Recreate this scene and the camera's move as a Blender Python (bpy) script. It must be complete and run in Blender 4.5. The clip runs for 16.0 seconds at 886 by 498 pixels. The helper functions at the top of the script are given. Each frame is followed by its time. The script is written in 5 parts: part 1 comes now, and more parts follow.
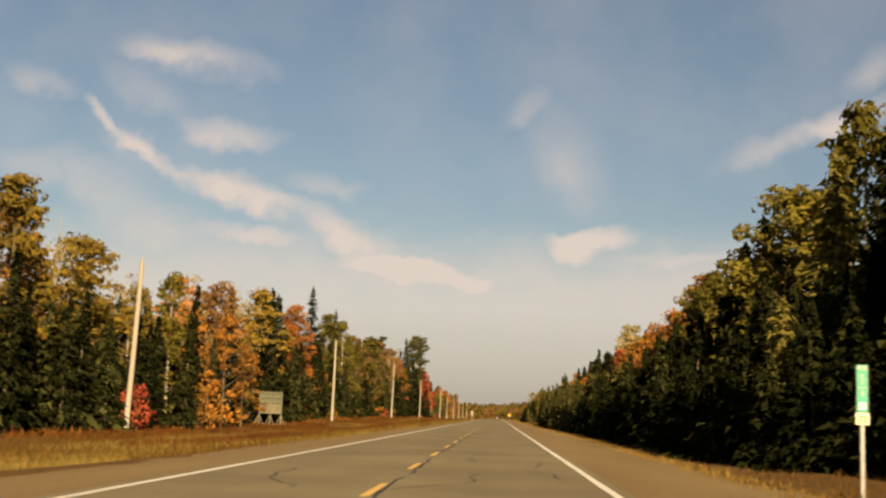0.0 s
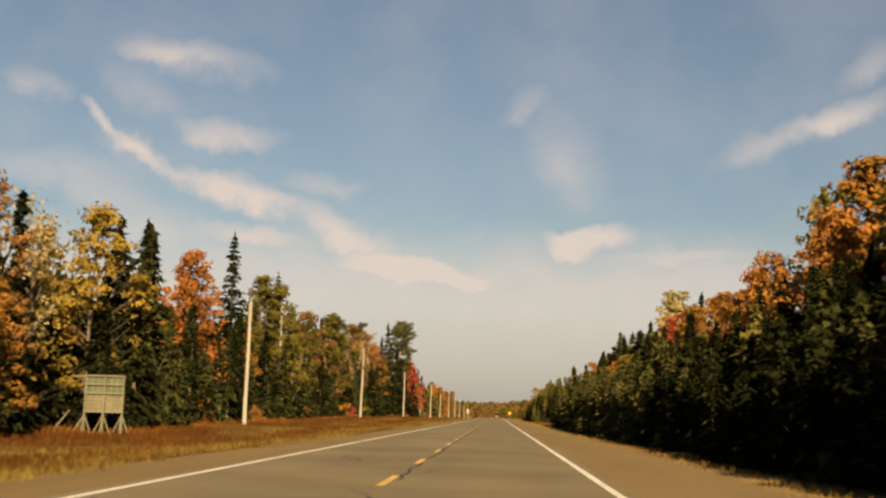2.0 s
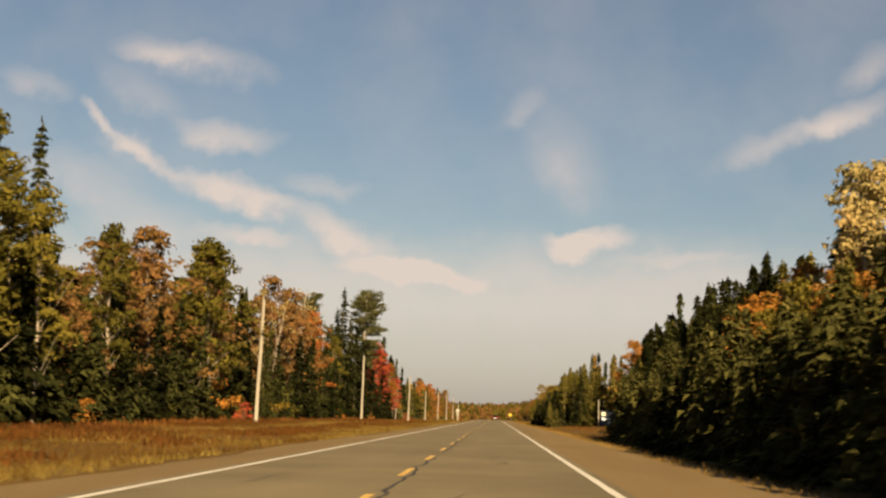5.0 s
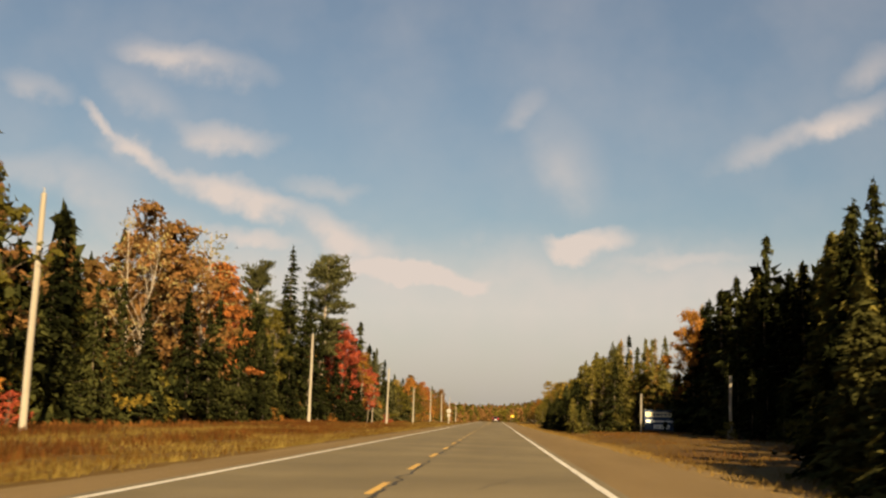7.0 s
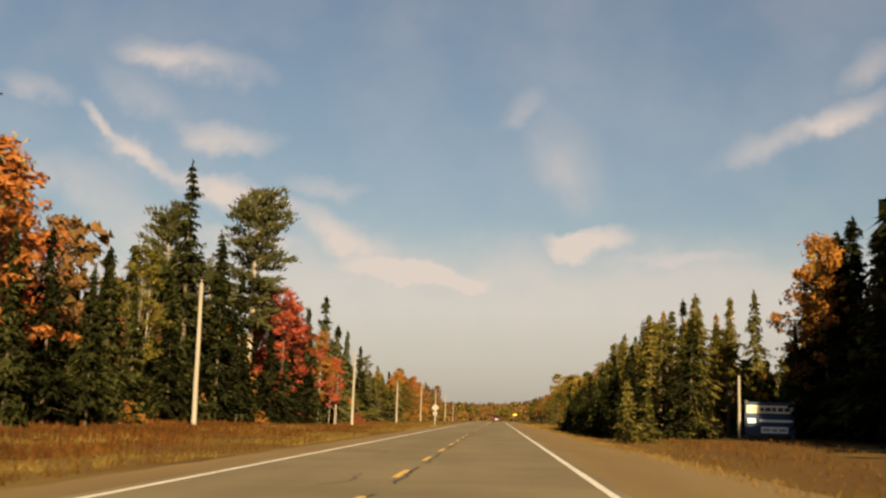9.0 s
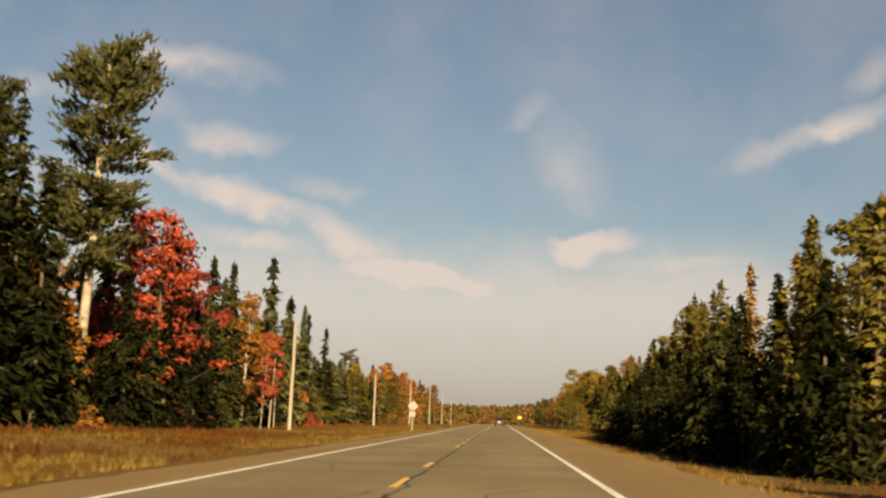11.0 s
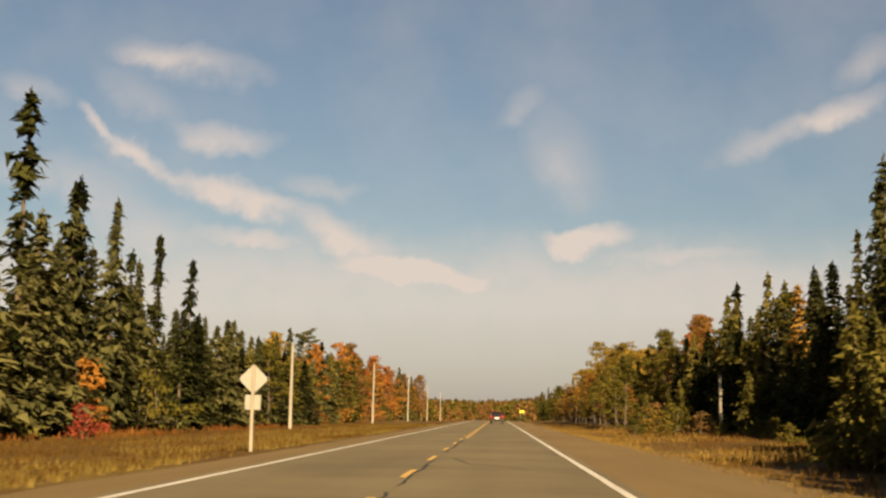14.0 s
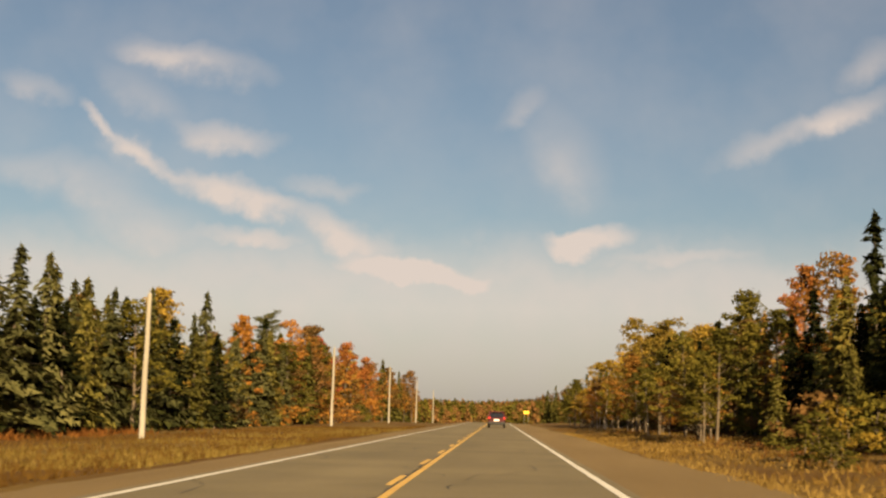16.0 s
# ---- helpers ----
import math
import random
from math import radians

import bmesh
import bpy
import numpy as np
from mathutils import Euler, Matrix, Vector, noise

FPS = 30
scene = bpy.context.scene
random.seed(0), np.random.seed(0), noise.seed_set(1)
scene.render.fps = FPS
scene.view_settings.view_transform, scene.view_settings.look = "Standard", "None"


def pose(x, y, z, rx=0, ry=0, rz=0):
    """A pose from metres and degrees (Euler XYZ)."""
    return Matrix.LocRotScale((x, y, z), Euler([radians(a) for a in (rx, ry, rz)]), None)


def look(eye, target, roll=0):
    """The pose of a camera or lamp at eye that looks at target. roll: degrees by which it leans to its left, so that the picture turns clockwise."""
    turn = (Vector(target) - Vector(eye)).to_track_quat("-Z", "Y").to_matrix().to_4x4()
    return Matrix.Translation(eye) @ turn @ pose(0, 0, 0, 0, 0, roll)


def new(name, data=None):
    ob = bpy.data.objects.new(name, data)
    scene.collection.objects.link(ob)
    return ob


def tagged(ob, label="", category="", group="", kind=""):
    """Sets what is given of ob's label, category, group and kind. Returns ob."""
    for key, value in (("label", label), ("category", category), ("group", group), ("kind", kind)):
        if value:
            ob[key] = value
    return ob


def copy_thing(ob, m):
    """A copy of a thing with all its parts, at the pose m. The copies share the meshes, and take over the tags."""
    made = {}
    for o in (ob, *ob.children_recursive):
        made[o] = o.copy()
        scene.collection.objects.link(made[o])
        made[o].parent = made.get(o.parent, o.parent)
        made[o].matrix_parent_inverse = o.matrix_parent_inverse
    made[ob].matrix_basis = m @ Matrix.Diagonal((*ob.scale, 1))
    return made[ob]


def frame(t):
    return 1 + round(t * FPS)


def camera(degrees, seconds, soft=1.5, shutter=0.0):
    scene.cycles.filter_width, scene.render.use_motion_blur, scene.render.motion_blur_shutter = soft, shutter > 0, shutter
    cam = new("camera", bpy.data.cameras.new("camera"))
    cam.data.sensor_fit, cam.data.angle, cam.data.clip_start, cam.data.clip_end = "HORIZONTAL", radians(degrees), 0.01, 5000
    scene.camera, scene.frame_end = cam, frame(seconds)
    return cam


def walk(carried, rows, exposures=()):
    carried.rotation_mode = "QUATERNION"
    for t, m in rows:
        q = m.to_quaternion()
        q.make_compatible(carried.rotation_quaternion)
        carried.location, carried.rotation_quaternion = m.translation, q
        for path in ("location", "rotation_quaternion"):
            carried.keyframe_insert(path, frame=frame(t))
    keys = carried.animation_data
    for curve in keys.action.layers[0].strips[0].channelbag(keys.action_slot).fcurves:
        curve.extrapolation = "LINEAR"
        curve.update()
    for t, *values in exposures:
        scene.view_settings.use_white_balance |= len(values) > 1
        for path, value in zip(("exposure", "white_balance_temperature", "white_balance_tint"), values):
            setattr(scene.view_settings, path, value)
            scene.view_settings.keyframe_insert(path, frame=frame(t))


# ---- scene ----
# ---- camera: seconds, place across the lane, distance along the road, yaw, pitch, roll ----
cam = camera(39.93, 16.0, soft=2.4, shutter=0.25)
EYE = 1.18
ROWS = [
    (0.0, -0.018, 0.11, 2.826, 7.731, 2.087),
    (0.5, -0.021, 12.44, 2.716, 7.675, 1.991),
    (1.0, -0.025, 25.65, 2.667, 7.705, 2.193),
    (1.5, -0.028, 37.94, 2.709, 7.709, 1.960),
    (2.0, -0.003, 50.31, 2.751, 7.683, 1.660),
    (2.5, 0.022, 62.68, 2.763, 7.750, 1.146),
    (3.0, 0.047, 75.91, 2.677, 7.663, 0.788),
    (3.5, -0.015, 88.22, 2.668, 7.504, 1.283),
    (4.0, -0.078, 100.49, 2.678, 7.793, 1.630),
    (6.5, 0.007, 162.17, 2.691, 7.706, 1.822),
    (7.0, 0.038, 174.19, 2.719, 7.838, 1.676),
    (7.5, 0.069, 186.12, 2.689, 7.709, 1.568),
    (8.0, 0.101, 198.07, 2.703, 7.749, 1.443),
    (10.5, -0.061, 256.92, 2.807, 7.870, 1.486),
    (11.0, -0.088, 268.25, 2.902, 7.905, 1.917),
    (11.5, -0.115, 279.76, 2.900, 7.787, 1.657),
    (12.0, -0.129, 292.18, 2.896, 7.753, 1.663),
    (12.5, -0.143, 303.81, 2.869, 7.766, 1.253),
    (13.0, -0.124, 315.60, 2.742, 7.805, 1.051),
    (13.5, -0.105, 328.05, 2.692, 7.822, 1.176),
    (14.0, -0.095, 339.49, 2.672, 7.729, 0.922),
    (14.5, -0.084, 350.52, 2.623, 7.767, 0.651),
    (15.0, -0.067, 361.71, 2.576, 7.856, 0.408),
    (15.5, -0.049, 373.83, 2.591, 7.854, 0.562),
    (16.0, -0.044, 385.06, 2.744, 7.767, 1.298),
]
walk(cam, [(t, pose(x, y, EYE, 0, 0, yaw) @ pose(0, 0, 0, 90 + pitch) @ pose(0, 0, 0, 0, 0, roll)) for t, x, y, yaw, pitch, roll in ROWS],
     [(0.0, 1.45, 7050, 10), (16.0, 1.45, 7050, 10)])

# ---- world: low autumn sun behind the camera, thin cloud ahead ----
SUN_EL, SUN_AZ = 26.0, 16.0   # degrees above the horizon; degrees to the right of straight behind
sun_data = bpy.data.lights.new("sun", "SUN")
sun_data.energy, sun_data.angle, sun_data.color = 5.0, radians(0.6), (1.0, 0.79, 0.48)
sun = new("sun", sun_data)
sx, sy, sz = math.sin(radians(SUN_AZ)) * math.cos(radians(SUN_EL)), -math.cos(radians(SUN_AZ)) * math.cos(radians(SUN_EL)), math.sin(radians(SUN_EL))
sun.matrix_basis = look((60 * sx, 60 * sy, 60 * sz), (0, 0, 0))


def build_sky():
    world = bpy.data.worlds.new("sky")
    scene.world = world
    world.use_nodes = True
    nt = world.node_tree
    nt.nodes.clear()

    def node(kind):
        return nt.nodes.new(kind)

    def m(op, a, b=None, c=None, clamp=False):
        n = node("ShaderNodeMath")
        n.operation, n.use_clamp = op, clamp
        for i, v in enumerate((a, b, c)):
            if v is None:
                continue
            if isinstance(v, (int, float)):
                n.inputs[i].default_value = v
            else:
                nt.links.new(v, n.inputs[i])
        return n.outputs[0]

    sky = node("ShaderNodeTexSky")
    sky.sky_type, sky.sun_disc = "NISHITA", False
    sky.sun_elevation, sky.sun_rotation = radians(SUN_EL), math.atan2(sx, sy)
    sky.air_density, sky.dust_density, sky.ozone_density = 1.15, 0.8, 2.2
    coord = node("ShaderNodeTexCoord").outputs["Generated"]
    sep = node("ShaderNodeSeparateXYZ")
    nt.links.new(coord, sep.inputs[0])
    ahead = m("MAXIMUM", m("ABSOLUTE", sep.outputs[1]), 0.06)
    u, v = m("DIVIDE", sep.outputs[0], ahead), m("DIVIDE", sep.outputs[2], ahead)
    flat = node("ShaderNodeCombineXYZ")
    nt.links.new(u, flat.inputs[0]), nt.links.new(v, flat.inputs[1]), nt.links.new(m("SIGN", sep.outputs[1]), flat.inputs[2])
    # wisps at two scales bend the clouds' outlines
    wisps = []
    for scale, detail in ((9.0, 4.0), (26.0, 5.0)):
        n = node("ShaderNodeTexNoise")
        n.inputs["Scale"].default_value, n.inputs["Detail"].default_value, n.inputs["Roughness"].default_value = scale, detail, 0.55
        nt.links.new(flat.outputs[0], n.inputs["Vector"])
        wisps.append(n)
    shift_u = m("MULTIPLY", m("SUBTRACT", wisps[0].outputs[0], 0.5), 0.05)
    shift_v = m("MULTIPLY", m("SUBTRACT", wisps[1].outputs[0], 0.5), 0.034)
    uu, vv = m("ADD", u, shift_u), m("ADD", v, m("ADD", shift_v, m("MULTIPLY", shift_u, 0.6)))

    def cloud(u0, v0, angle, long, wide, amount):
        c, s = math.cos(radians(angle)), math.sin(radians(angle))
        du, dv = m("SUBTRACT", uu, u0), m("SUBTRACT", vv, v0)
        a = m("DIVIDE", m("ADD", m("MULTIPLY", du, c), m("MULTIPLY", dv, s)), long)
        b = m("DIVIDE", m("SUBTRACT", m("MULTIPLY", dv, c), m("MULTIPLY", du, s)), wide)
        d = m("ADD", m("MULTIPLY", a, a), m("MULTIPLY", b, b))
        return m("MULTIPLY", m("POWER", m("SUBTRACT", 1.0, m("MULTIPLY", d, 0.5), clamp=True), 1.6), amount)

    total = None
    for row in CLOUDS:
        part_cover = cloud(*row)
        total = part_cover if total is None else m("ADD", total, part_cover)
    total = m("MULTIPLY", total, m("ADD", 0.35, m("MULTIPLY", wisps[1].outputs[0], 1.35)))
    # the pale bank low over the trees
    bank = m("SMOOTH_MIN", m("MULTIPLY", m("SUBTRACT", 0.158, m("ADD", vv, m("MULTIPLY", m("SUBTRACT", wisps[0].outputs[0], 0.5), 0.05))), 15.0, clamp=True), 0.66, 0.10)
    veil = m("ADD", 0.05, m("MULTIPLY", m("MULTIPLY", m("SUBTRACT", wisps[0].outputs[0], 0.38), 2.0, clamp=True), 0.20))
    cover = m("MULTIPLY", m("MAXIMUM", m("ADD", m("ADD", total, veil), m("MULTIPLY", bank, 0.55)), bank), m("ADD", 0.72, m("MULTIPLY", wisps[1].outputs[0], 0.5)))
    # the sky is clear round the sun, behind
    cover = m("MULTIPLY", m("MINIMUM", m("MAXIMUM", cover, 0.0), 0.92), m("MULTIPLY", sep.outputs[1], 3.0, clamp=True))
    mix = node("ShaderNodeMix")
    mix.data_type = "RGBA"
    nt.links.new(cover, mix.inputs["Factor"])
    nt.links.new(sky.outputs[0], mix.inputs[6])
    low = m("MULTIPLY", m("SUBTRACT", v, 0.015), 14.0, clamp=True)
    shade = node("ShaderNodeMix")
    shade.data_type = "RGBA"
    nt.links.new(low, shade.inputs["Factor"])
    shade.inputs[6].default_value = (*HAZE, 1)
    shade.inputs[7].default_value = (*CLOUD, 1)
    nt.links.new(shade.outputs[2], mix.inputs[7])
    back = node("ShaderNodeBackground")
    back.inputs["Strength"].default_value = SKY_STRENGTH
    nt.links.new(mix.outputs[2], back.inputs["Color"])
    out = node("ShaderNodeOutputWorld")
    nt.links.new(back.outputs[0], out.inputs[0])


SKY_STRENGTH = 0.0268
CLOUD, HAZE = (10.1, 8.8, 8.2), (6.5, 6.0, 5.95)
CLOUDS = [   # place across and above the horizon, slant, half length, half width, thickness
    (-0.348, 0.243, -39, 0.0195, 0.0051, 0.65), (-0.301, 0.213, -28, 0.0371, 0.0074, 0.6), (-0.317, 0.217, -30, 0.0278, 0.0139, 0.22), (-0.221, 0.178, -21, 0.0487, 0.0140, 1.0),
    (-0.139, 0.151, -20, 0.0510, 0.0140, 0.65), (-0.268, 0.294, -14, 0.0556, 0.0167, 0.45), (-0.291, 0.298, -10, 0.0324, 0.0102, 0.25), (-0.233, 0.229, -12, 0.0371, 0.0116, 0.5),
    (-0.308, 0.265, -30, 0.0417, 0.0158, 0.2), (-0.402, 0.271, -20, 0.0278, 0.0102, 0.28), (-0.376, 0.193, -6, 0.0695, 0.0185, 0.32), (-0.301, 0.154, -14, 0.0602, 0.0213, 0.36),
    (-0.150, 0.186, -6, 0.0324, 0.0083, 0.28), (-0.207, 0.143, -7, 0.0417, 0.0074, 0.45), (-0.069, 0.116, -8, 0.0579, 0.0105, 1.15), (0.070, 0.144, 6, 0.0324, 0.0116, 0.95),
    (0.058, 0.152, 12, 0.0278, 0.0046, 0.3), (0.146, 0.130, 3, 0.0602, 0.0070, 0.38), (0.017, 0.258, 40, 0.0255, 0.0102, 0.22), (0.053, 0.224, -60, 0.0417, 0.0255, 0.14),
    (0.058, 0.200, -70, 0.0278, 0.0232, 0.12), (0.239, 0.237, 20, 0.0602, 0.0120, 0.36), (0.286, 0.257, 19, 0.0417, 0.0111, 0.4), (0.307, 0.299, 35, 0.0278, 0.0130, 0.3),
]
build_sky()


# ---- materials ----
def material(name, build, rough=0.9, spec=0.2, metal=0.0):
    """A principled material whose colour and relief build() makes: it gets the node maker, the linker and the shader."""
    mat = bpy.data.materials.new(name)
    mat.use_nodes = True
    nt = mat.node_tree
    bsdf = nt.nodes["Principled BSDF"]
    bsdf.inputs["Roughness"].default_value, bsdf.inputs["Metallic"].default_value = rough, metal
    bsdf.inputs["Specular IOR Level"].default_value = spec
    build(nt, bsdf)
    return mat


def ramp(nt, source, *stops):
    n = nt.nodes.new("ShaderNodeValToRGB")
    els = n.color_ramp.elements
    while len(els) < len(stops):
        els.new(0.5)
    for el, (at, col) in zip(els, stops):
        el.position, el.color = at, (*col, 1)
    nt.links.new(source, n.inputs[0])
    return n.outputs[0]


def noise_of(nt, scale, detail=4.0, stretch=(1, 1, 1), space="Object"):
    tc = nt.nodes.new("ShaderNodeTexCoord")
    mp = nt.nodes.new("ShaderNodeMapping")
    mp.inputs["Scale"].default_value = stretch
    n = nt.nodes.new("ShaderNodeTexNoise")
    n.inputs["Scale"].default_value, n.inputs["Detail"].default_value = scale, detail
    nt.links.new(tc.outputs[space], mp.inputs[0]), nt.links.new(mp.outputs[0], n.inputs["Vector"])
    return n.outputs[0]


def blend(nt, a, b, factor, kind="MIX"):
    n = nt.nodes.new("ShaderNodeMix")
    n.data_type, n.blend_type = "RGBA", kind
    for i, v in ((0, factor), (6, a), (7, b)):
        if isinstance(v, tuple):
            n.inputs[i].default_value = (*v, 1)
        elif isinstance(v, (int, float)):
            n.inputs[i].default_value = v
        else:
            nt.links.new(v, n.inputs[i])
    return n.outputs[2]


def bump(nt, bsdf, height, strength, distance=0.02):
    n = nt.nodes.new("ShaderNodeBump")
    n.inputs["Strength"].default_value, n.inputs["Distance"].default_value = strength, distance
    nt.links.new(height, n.inputs["Height"]), nt.links.new(n.outputs[0], bsdf.inputs["Normal"])


def two_scale(name, dark, light, fine, coarse, rough=0.9, spec=0.2, metal=0.0, relief=0.3, stretch=(1, 1, 1)):
    """Grain of one size over stains of another, between two colours."""
    def build(nt, bsdf):
        f, c = noise_of(nt, fine, 5.0, stretch), noise_of(nt, coarse, 3.0, stretch)
        mid = tuple((a + b) / 2 for a, b in zip(dark, light))
        col = blend(nt, ramp(nt, c, (0.3, dark), (0.7, light)), ramp(nt, f, (0.3, dark), (0.5, mid), (0.72, light)), 0.5)
        nt.links.new(col, bsdf.inputs["Base Color"])
        bump(nt, bsdf, f, relief)
    return material(name, build, rough, spec, metal)


def leaf_material(name, *cols, glow=0.35, patches=0.55):
    """Thin leaves: each leaf and each tree its own tint, some light passing through."""
    mat = bpy.data.materials.new(name)
    mat.use_nodes = True
    nt = mat.node_tree
    nt.nodes.clear()
    out = nt.nodes.new("ShaderNodeOutputMaterial")
    island = nt.nodes.new("ShaderNodeNewGeometry").outputs["Random Per Island"]
    tree = nt.nodes.new("ShaderNodeObjectInfo").outputs["Random"]
    patch = noise_of(nt, patches, 2.0)
    mixed = nt.nodes.new("ShaderNodeMath")
    mixed.operation = "MULTIPLY_ADD"
    nt.links.new(patch, mixed.inputs[0])
    mixed.inputs[1].default_value = 0.9
    sub = nt.nodes.new("ShaderNodeMath")
    sub.operation = "MULTIPLY_ADD"
    nt.links.new(tree, sub.inputs[0])
    sub.inputs[1].default_value, sub.inputs[2].default_value = 0.45, -0.35
    nt.links.new(sub.outputs[0], mixed.inputs[2])
    add = nt.nodes.new("ShaderNodeMath")
    add.operation = "MULTIPLY_ADD"
    nt.links.new(island, add.inputs[0])
    add.inputs[1].default_value = 0.35
    nt.links.new(mixed.outputs[0], add.inputs[2])
    n = len(cols) - 1
    col = ramp(nt, add.outputs[0], *[(0.12 + 0.76 * i / n, c) for i, c in enumerate(cols)])
    d, t = nt.nodes.new("ShaderNodeBsdfDiffuse"), nt.nodes.new("ShaderNodeBsdfTranslucent")
    nt.links.new(col, d.inputs[0]), nt.links.new(col, t.inputs[0])
    mx = nt.nodes.new("ShaderNodeMixShader")
    mx.inputs[0].default_value = glow
    nt.links.new(d.outputs[0], mx.inputs[1]), nt.links.new(t.outputs[0], mx.inputs[2]), nt.links.new(mx.outputs[0], out.inputs[0])
    return mat


LEAVES = {
    "olive": leaf_material("leaves_olive", (0.045, 0.040, 0.009), (0.090, 0.076, 0.015), (0.167, 0.128, 0.024), glow=0.3),
    "yellow": leaf_material("leaves_yellow", (0.105, 0.078, 0.018), (0.215, 0.140, 0.026), (0.33, 0.200, 0.036), glow=0.3),
    "gold": leaf_material("leaves_gold", (0.077, 0.056, 0.013), (0.162, 0.108, 0.019), (0.270, 0.167, 0.027), glow=0.3),
    "orange": leaf_material("leaves_orange", (0.108, 0.068, 0.018), (0.243, 0.104, 0.021), (0.351, 0.149, 0.032), glow=0.3),
    "redorange": leaf_material("leaves_red_orange", (0.135, 0.072, 0.020), (0.270, 0.093, 0.025), (0.360, 0.131, 0.038), glow=0.3),
    "red": leaf_material("leaves_red", (0.09, 0.024, 0.015), (0.23, 0.042, 0.026), (0.36, 0.085, 0.036), glow=0.3),
    "brown": leaf_material("leaves_brown", (0.066, 0.046, 0.016), (0.138, 0.077, 0.026), (0.220, 0.106, 0.040), glow=0.3),
    "pale": leaf_material("leaves_pale", (0.180, 0.153, 0.063), (0.270, 0.216, 0.090), (0.342, 0.243, 0.099), glow=0.3),
    # the next three colour one needle as shaded, lit and half lit
    "needle": leaf_material("needles_shade_dark", (0.004, 0.005, 0.002), (0.013, 0.0145, 0.005), (0.050, 0.050, 0.015), glow=0.05),
    "lit_olive": leaf_material("needles_lit_olive", (0.034, 0.032, 0.009), (0.090, 0.078, 0.019), (0.178, 0.140, 0.033), glow=0.2),
    "half_lit": leaf_material("needles_half_lit", (0.016, 0.017, 0.006), (0.046, 0.044, 0.014), (0.105, 0.090, 0.026), glow=0.1),
    "tamarack": leaf_material("needles_gold", (0.12, 0.082, 0.02), (0.24, 0.140, 0.030), (0.34, 0.185, 0.042), glow=0.2),
    "pine": leaf_material("needles_pine", (0.028, 0.029, 0.011), (0.060, 0.058, 0.022), (0.115, 0.102, 0.038), glow=0.1),
}
BARK = two_scale("bark_grey_brown", (0.05, 0.037, 0.025), (0.16, 0.12, 0.08), 14, 2.5, relief=0.8, stretch=(1, 1, 0.25))
BIRCH = two_scale("bark_pale", (0.14, 0.11, 0.08), (0.42, 0.35, 0.27), 9, 1.6, relief=0.4, stretch=(0.6, 0.6, 2.0))
PALEWOOD = two_scale("weathered_pole_wood", (0.19, 0.165, 0.125), (0.33, 0.29, 0.23), 12, 1.2, relief=0.4, stretch=(1, 1, 0.06))
BOARDWOOD = two_scale("weathered_board_wood", (0.085, 0.075, 0.046), (0.165, 0.145, 0.095), 10, 1.5, relief=0.4, stretch=(1, 1, 0.3))
GRASS = leaf_material("dry_grass", (0.058, 0.029, 0.008), (0.106, 0.060, 0.015), (0.205, 0.132, 0.039), glow=0.2, patches=0.11)
GREENGRASS = leaf_material("verge_grass", (0.085, 0.058, 0.016), (0.150, 0.104, 0.028), (0.245, 0.175, 0.052), glow=0.2, patches=0.25)
FERN = leaf_material("rusty_undergrowth", (0.048, 0.020, 0.007), (0.096, 0.037, 0.010), (0.160, 0.070, 0.019), glow=0.2, patches=0.2)
STEEL = two_scale("galvanised_steel", (0.20, 0.195, 0.185), (0.30, 0.29, 0.275), 30, 4, rough=0.5, spec=0.5, metal=0.6, relief=0.05)
ALUMINIUM = two_scale("sign_aluminium", (0.225, 0.210, 0.180), (0.305, 0.285, 0.250), 20, 3, rough=0.5, spec=0.4, metal=0.25, relief=0.05)
GREENSIGN = two_scale("green_sign_sheet", (0.02, 0.22, 0.14), (0.03, 0.30, 0.20), 40, 5, rough=0.4, spec=0.5, relief=0.02)
WHITESHEET = two_scale("white_sign_sheet", (0.66, 0.64, 0.60), (0.80, 0.78, 0.74), 30, 4, rough=0.4, spec=0.4, relief=0.02)
CREAMSHEET = two_scale("cream_sign_sheet", (0.62, 0.52, 0.30), (0.78, 0.68, 0.45), 30, 4, rough=0.4, spec=0.4, relief=0.02)
FADED = two_scale("faded_green_panel", (0.045, 0.055, 0.038), (0.095, 0.105, 0.072), 12, 2, relief=0.2)
BLUESHEET = two_scale("blue_sign_sheet", (0.010, 0.024, 0.060), (0.016, 0.036, 0.085), 30, 4, rough=0.4, spec=0.4, relief=0.02)
YELLOWSHEET = two_scale("yellow_sign_sheet", (0.70, 0.42, 0.03), (0.80, 0.52, 0.05), 30, 4, rough=0.4, spec=0.4, relief=0.02)
DARKPAINT = two_scale("dark_lettering", (0.015, 0.015, 0.015), (0.05, 0.05, 0.05), 30, 4, rough=0.6)
CARPAINT = two_scale("dark_red_car_paint", (0.045, 0.008, 0.008), (0.075, 0.012, 0.011), 3, 0.8, rough=0.25, spec=0.5, relief=0.0)
CARGLASS = two_scale("dark_car_glass", (0.008, 0.008, 0.01), (0.02, 0.02, 0.025), 3, 0.8, rough=0.06, spec=0.7, relief=0.0)
RUBBER = two_scale("black_rubber", (0.012, 0.012, 0.012), (0.03, 0.028, 0.026), 40, 6, rough=0.8)
PLASTIC = two_scale("black_plastic", (0.015, 0.015, 0.015), (0.035, 0.033, 0.03), 30, 4, rough=0.5)
TAIL = two_scale("red_lamp_lens", (0.45, 0.02, 0.02), (0.6, 0.05, 0.04), 20, 3, rough=0.15, spec=0.6, relief=0.0)
CONCRETE = two_scale("weathered_concrete", (0.22, 0.18, 0.12), (0.36, 0.30, 0.22), 14, 2, relief=0.5)


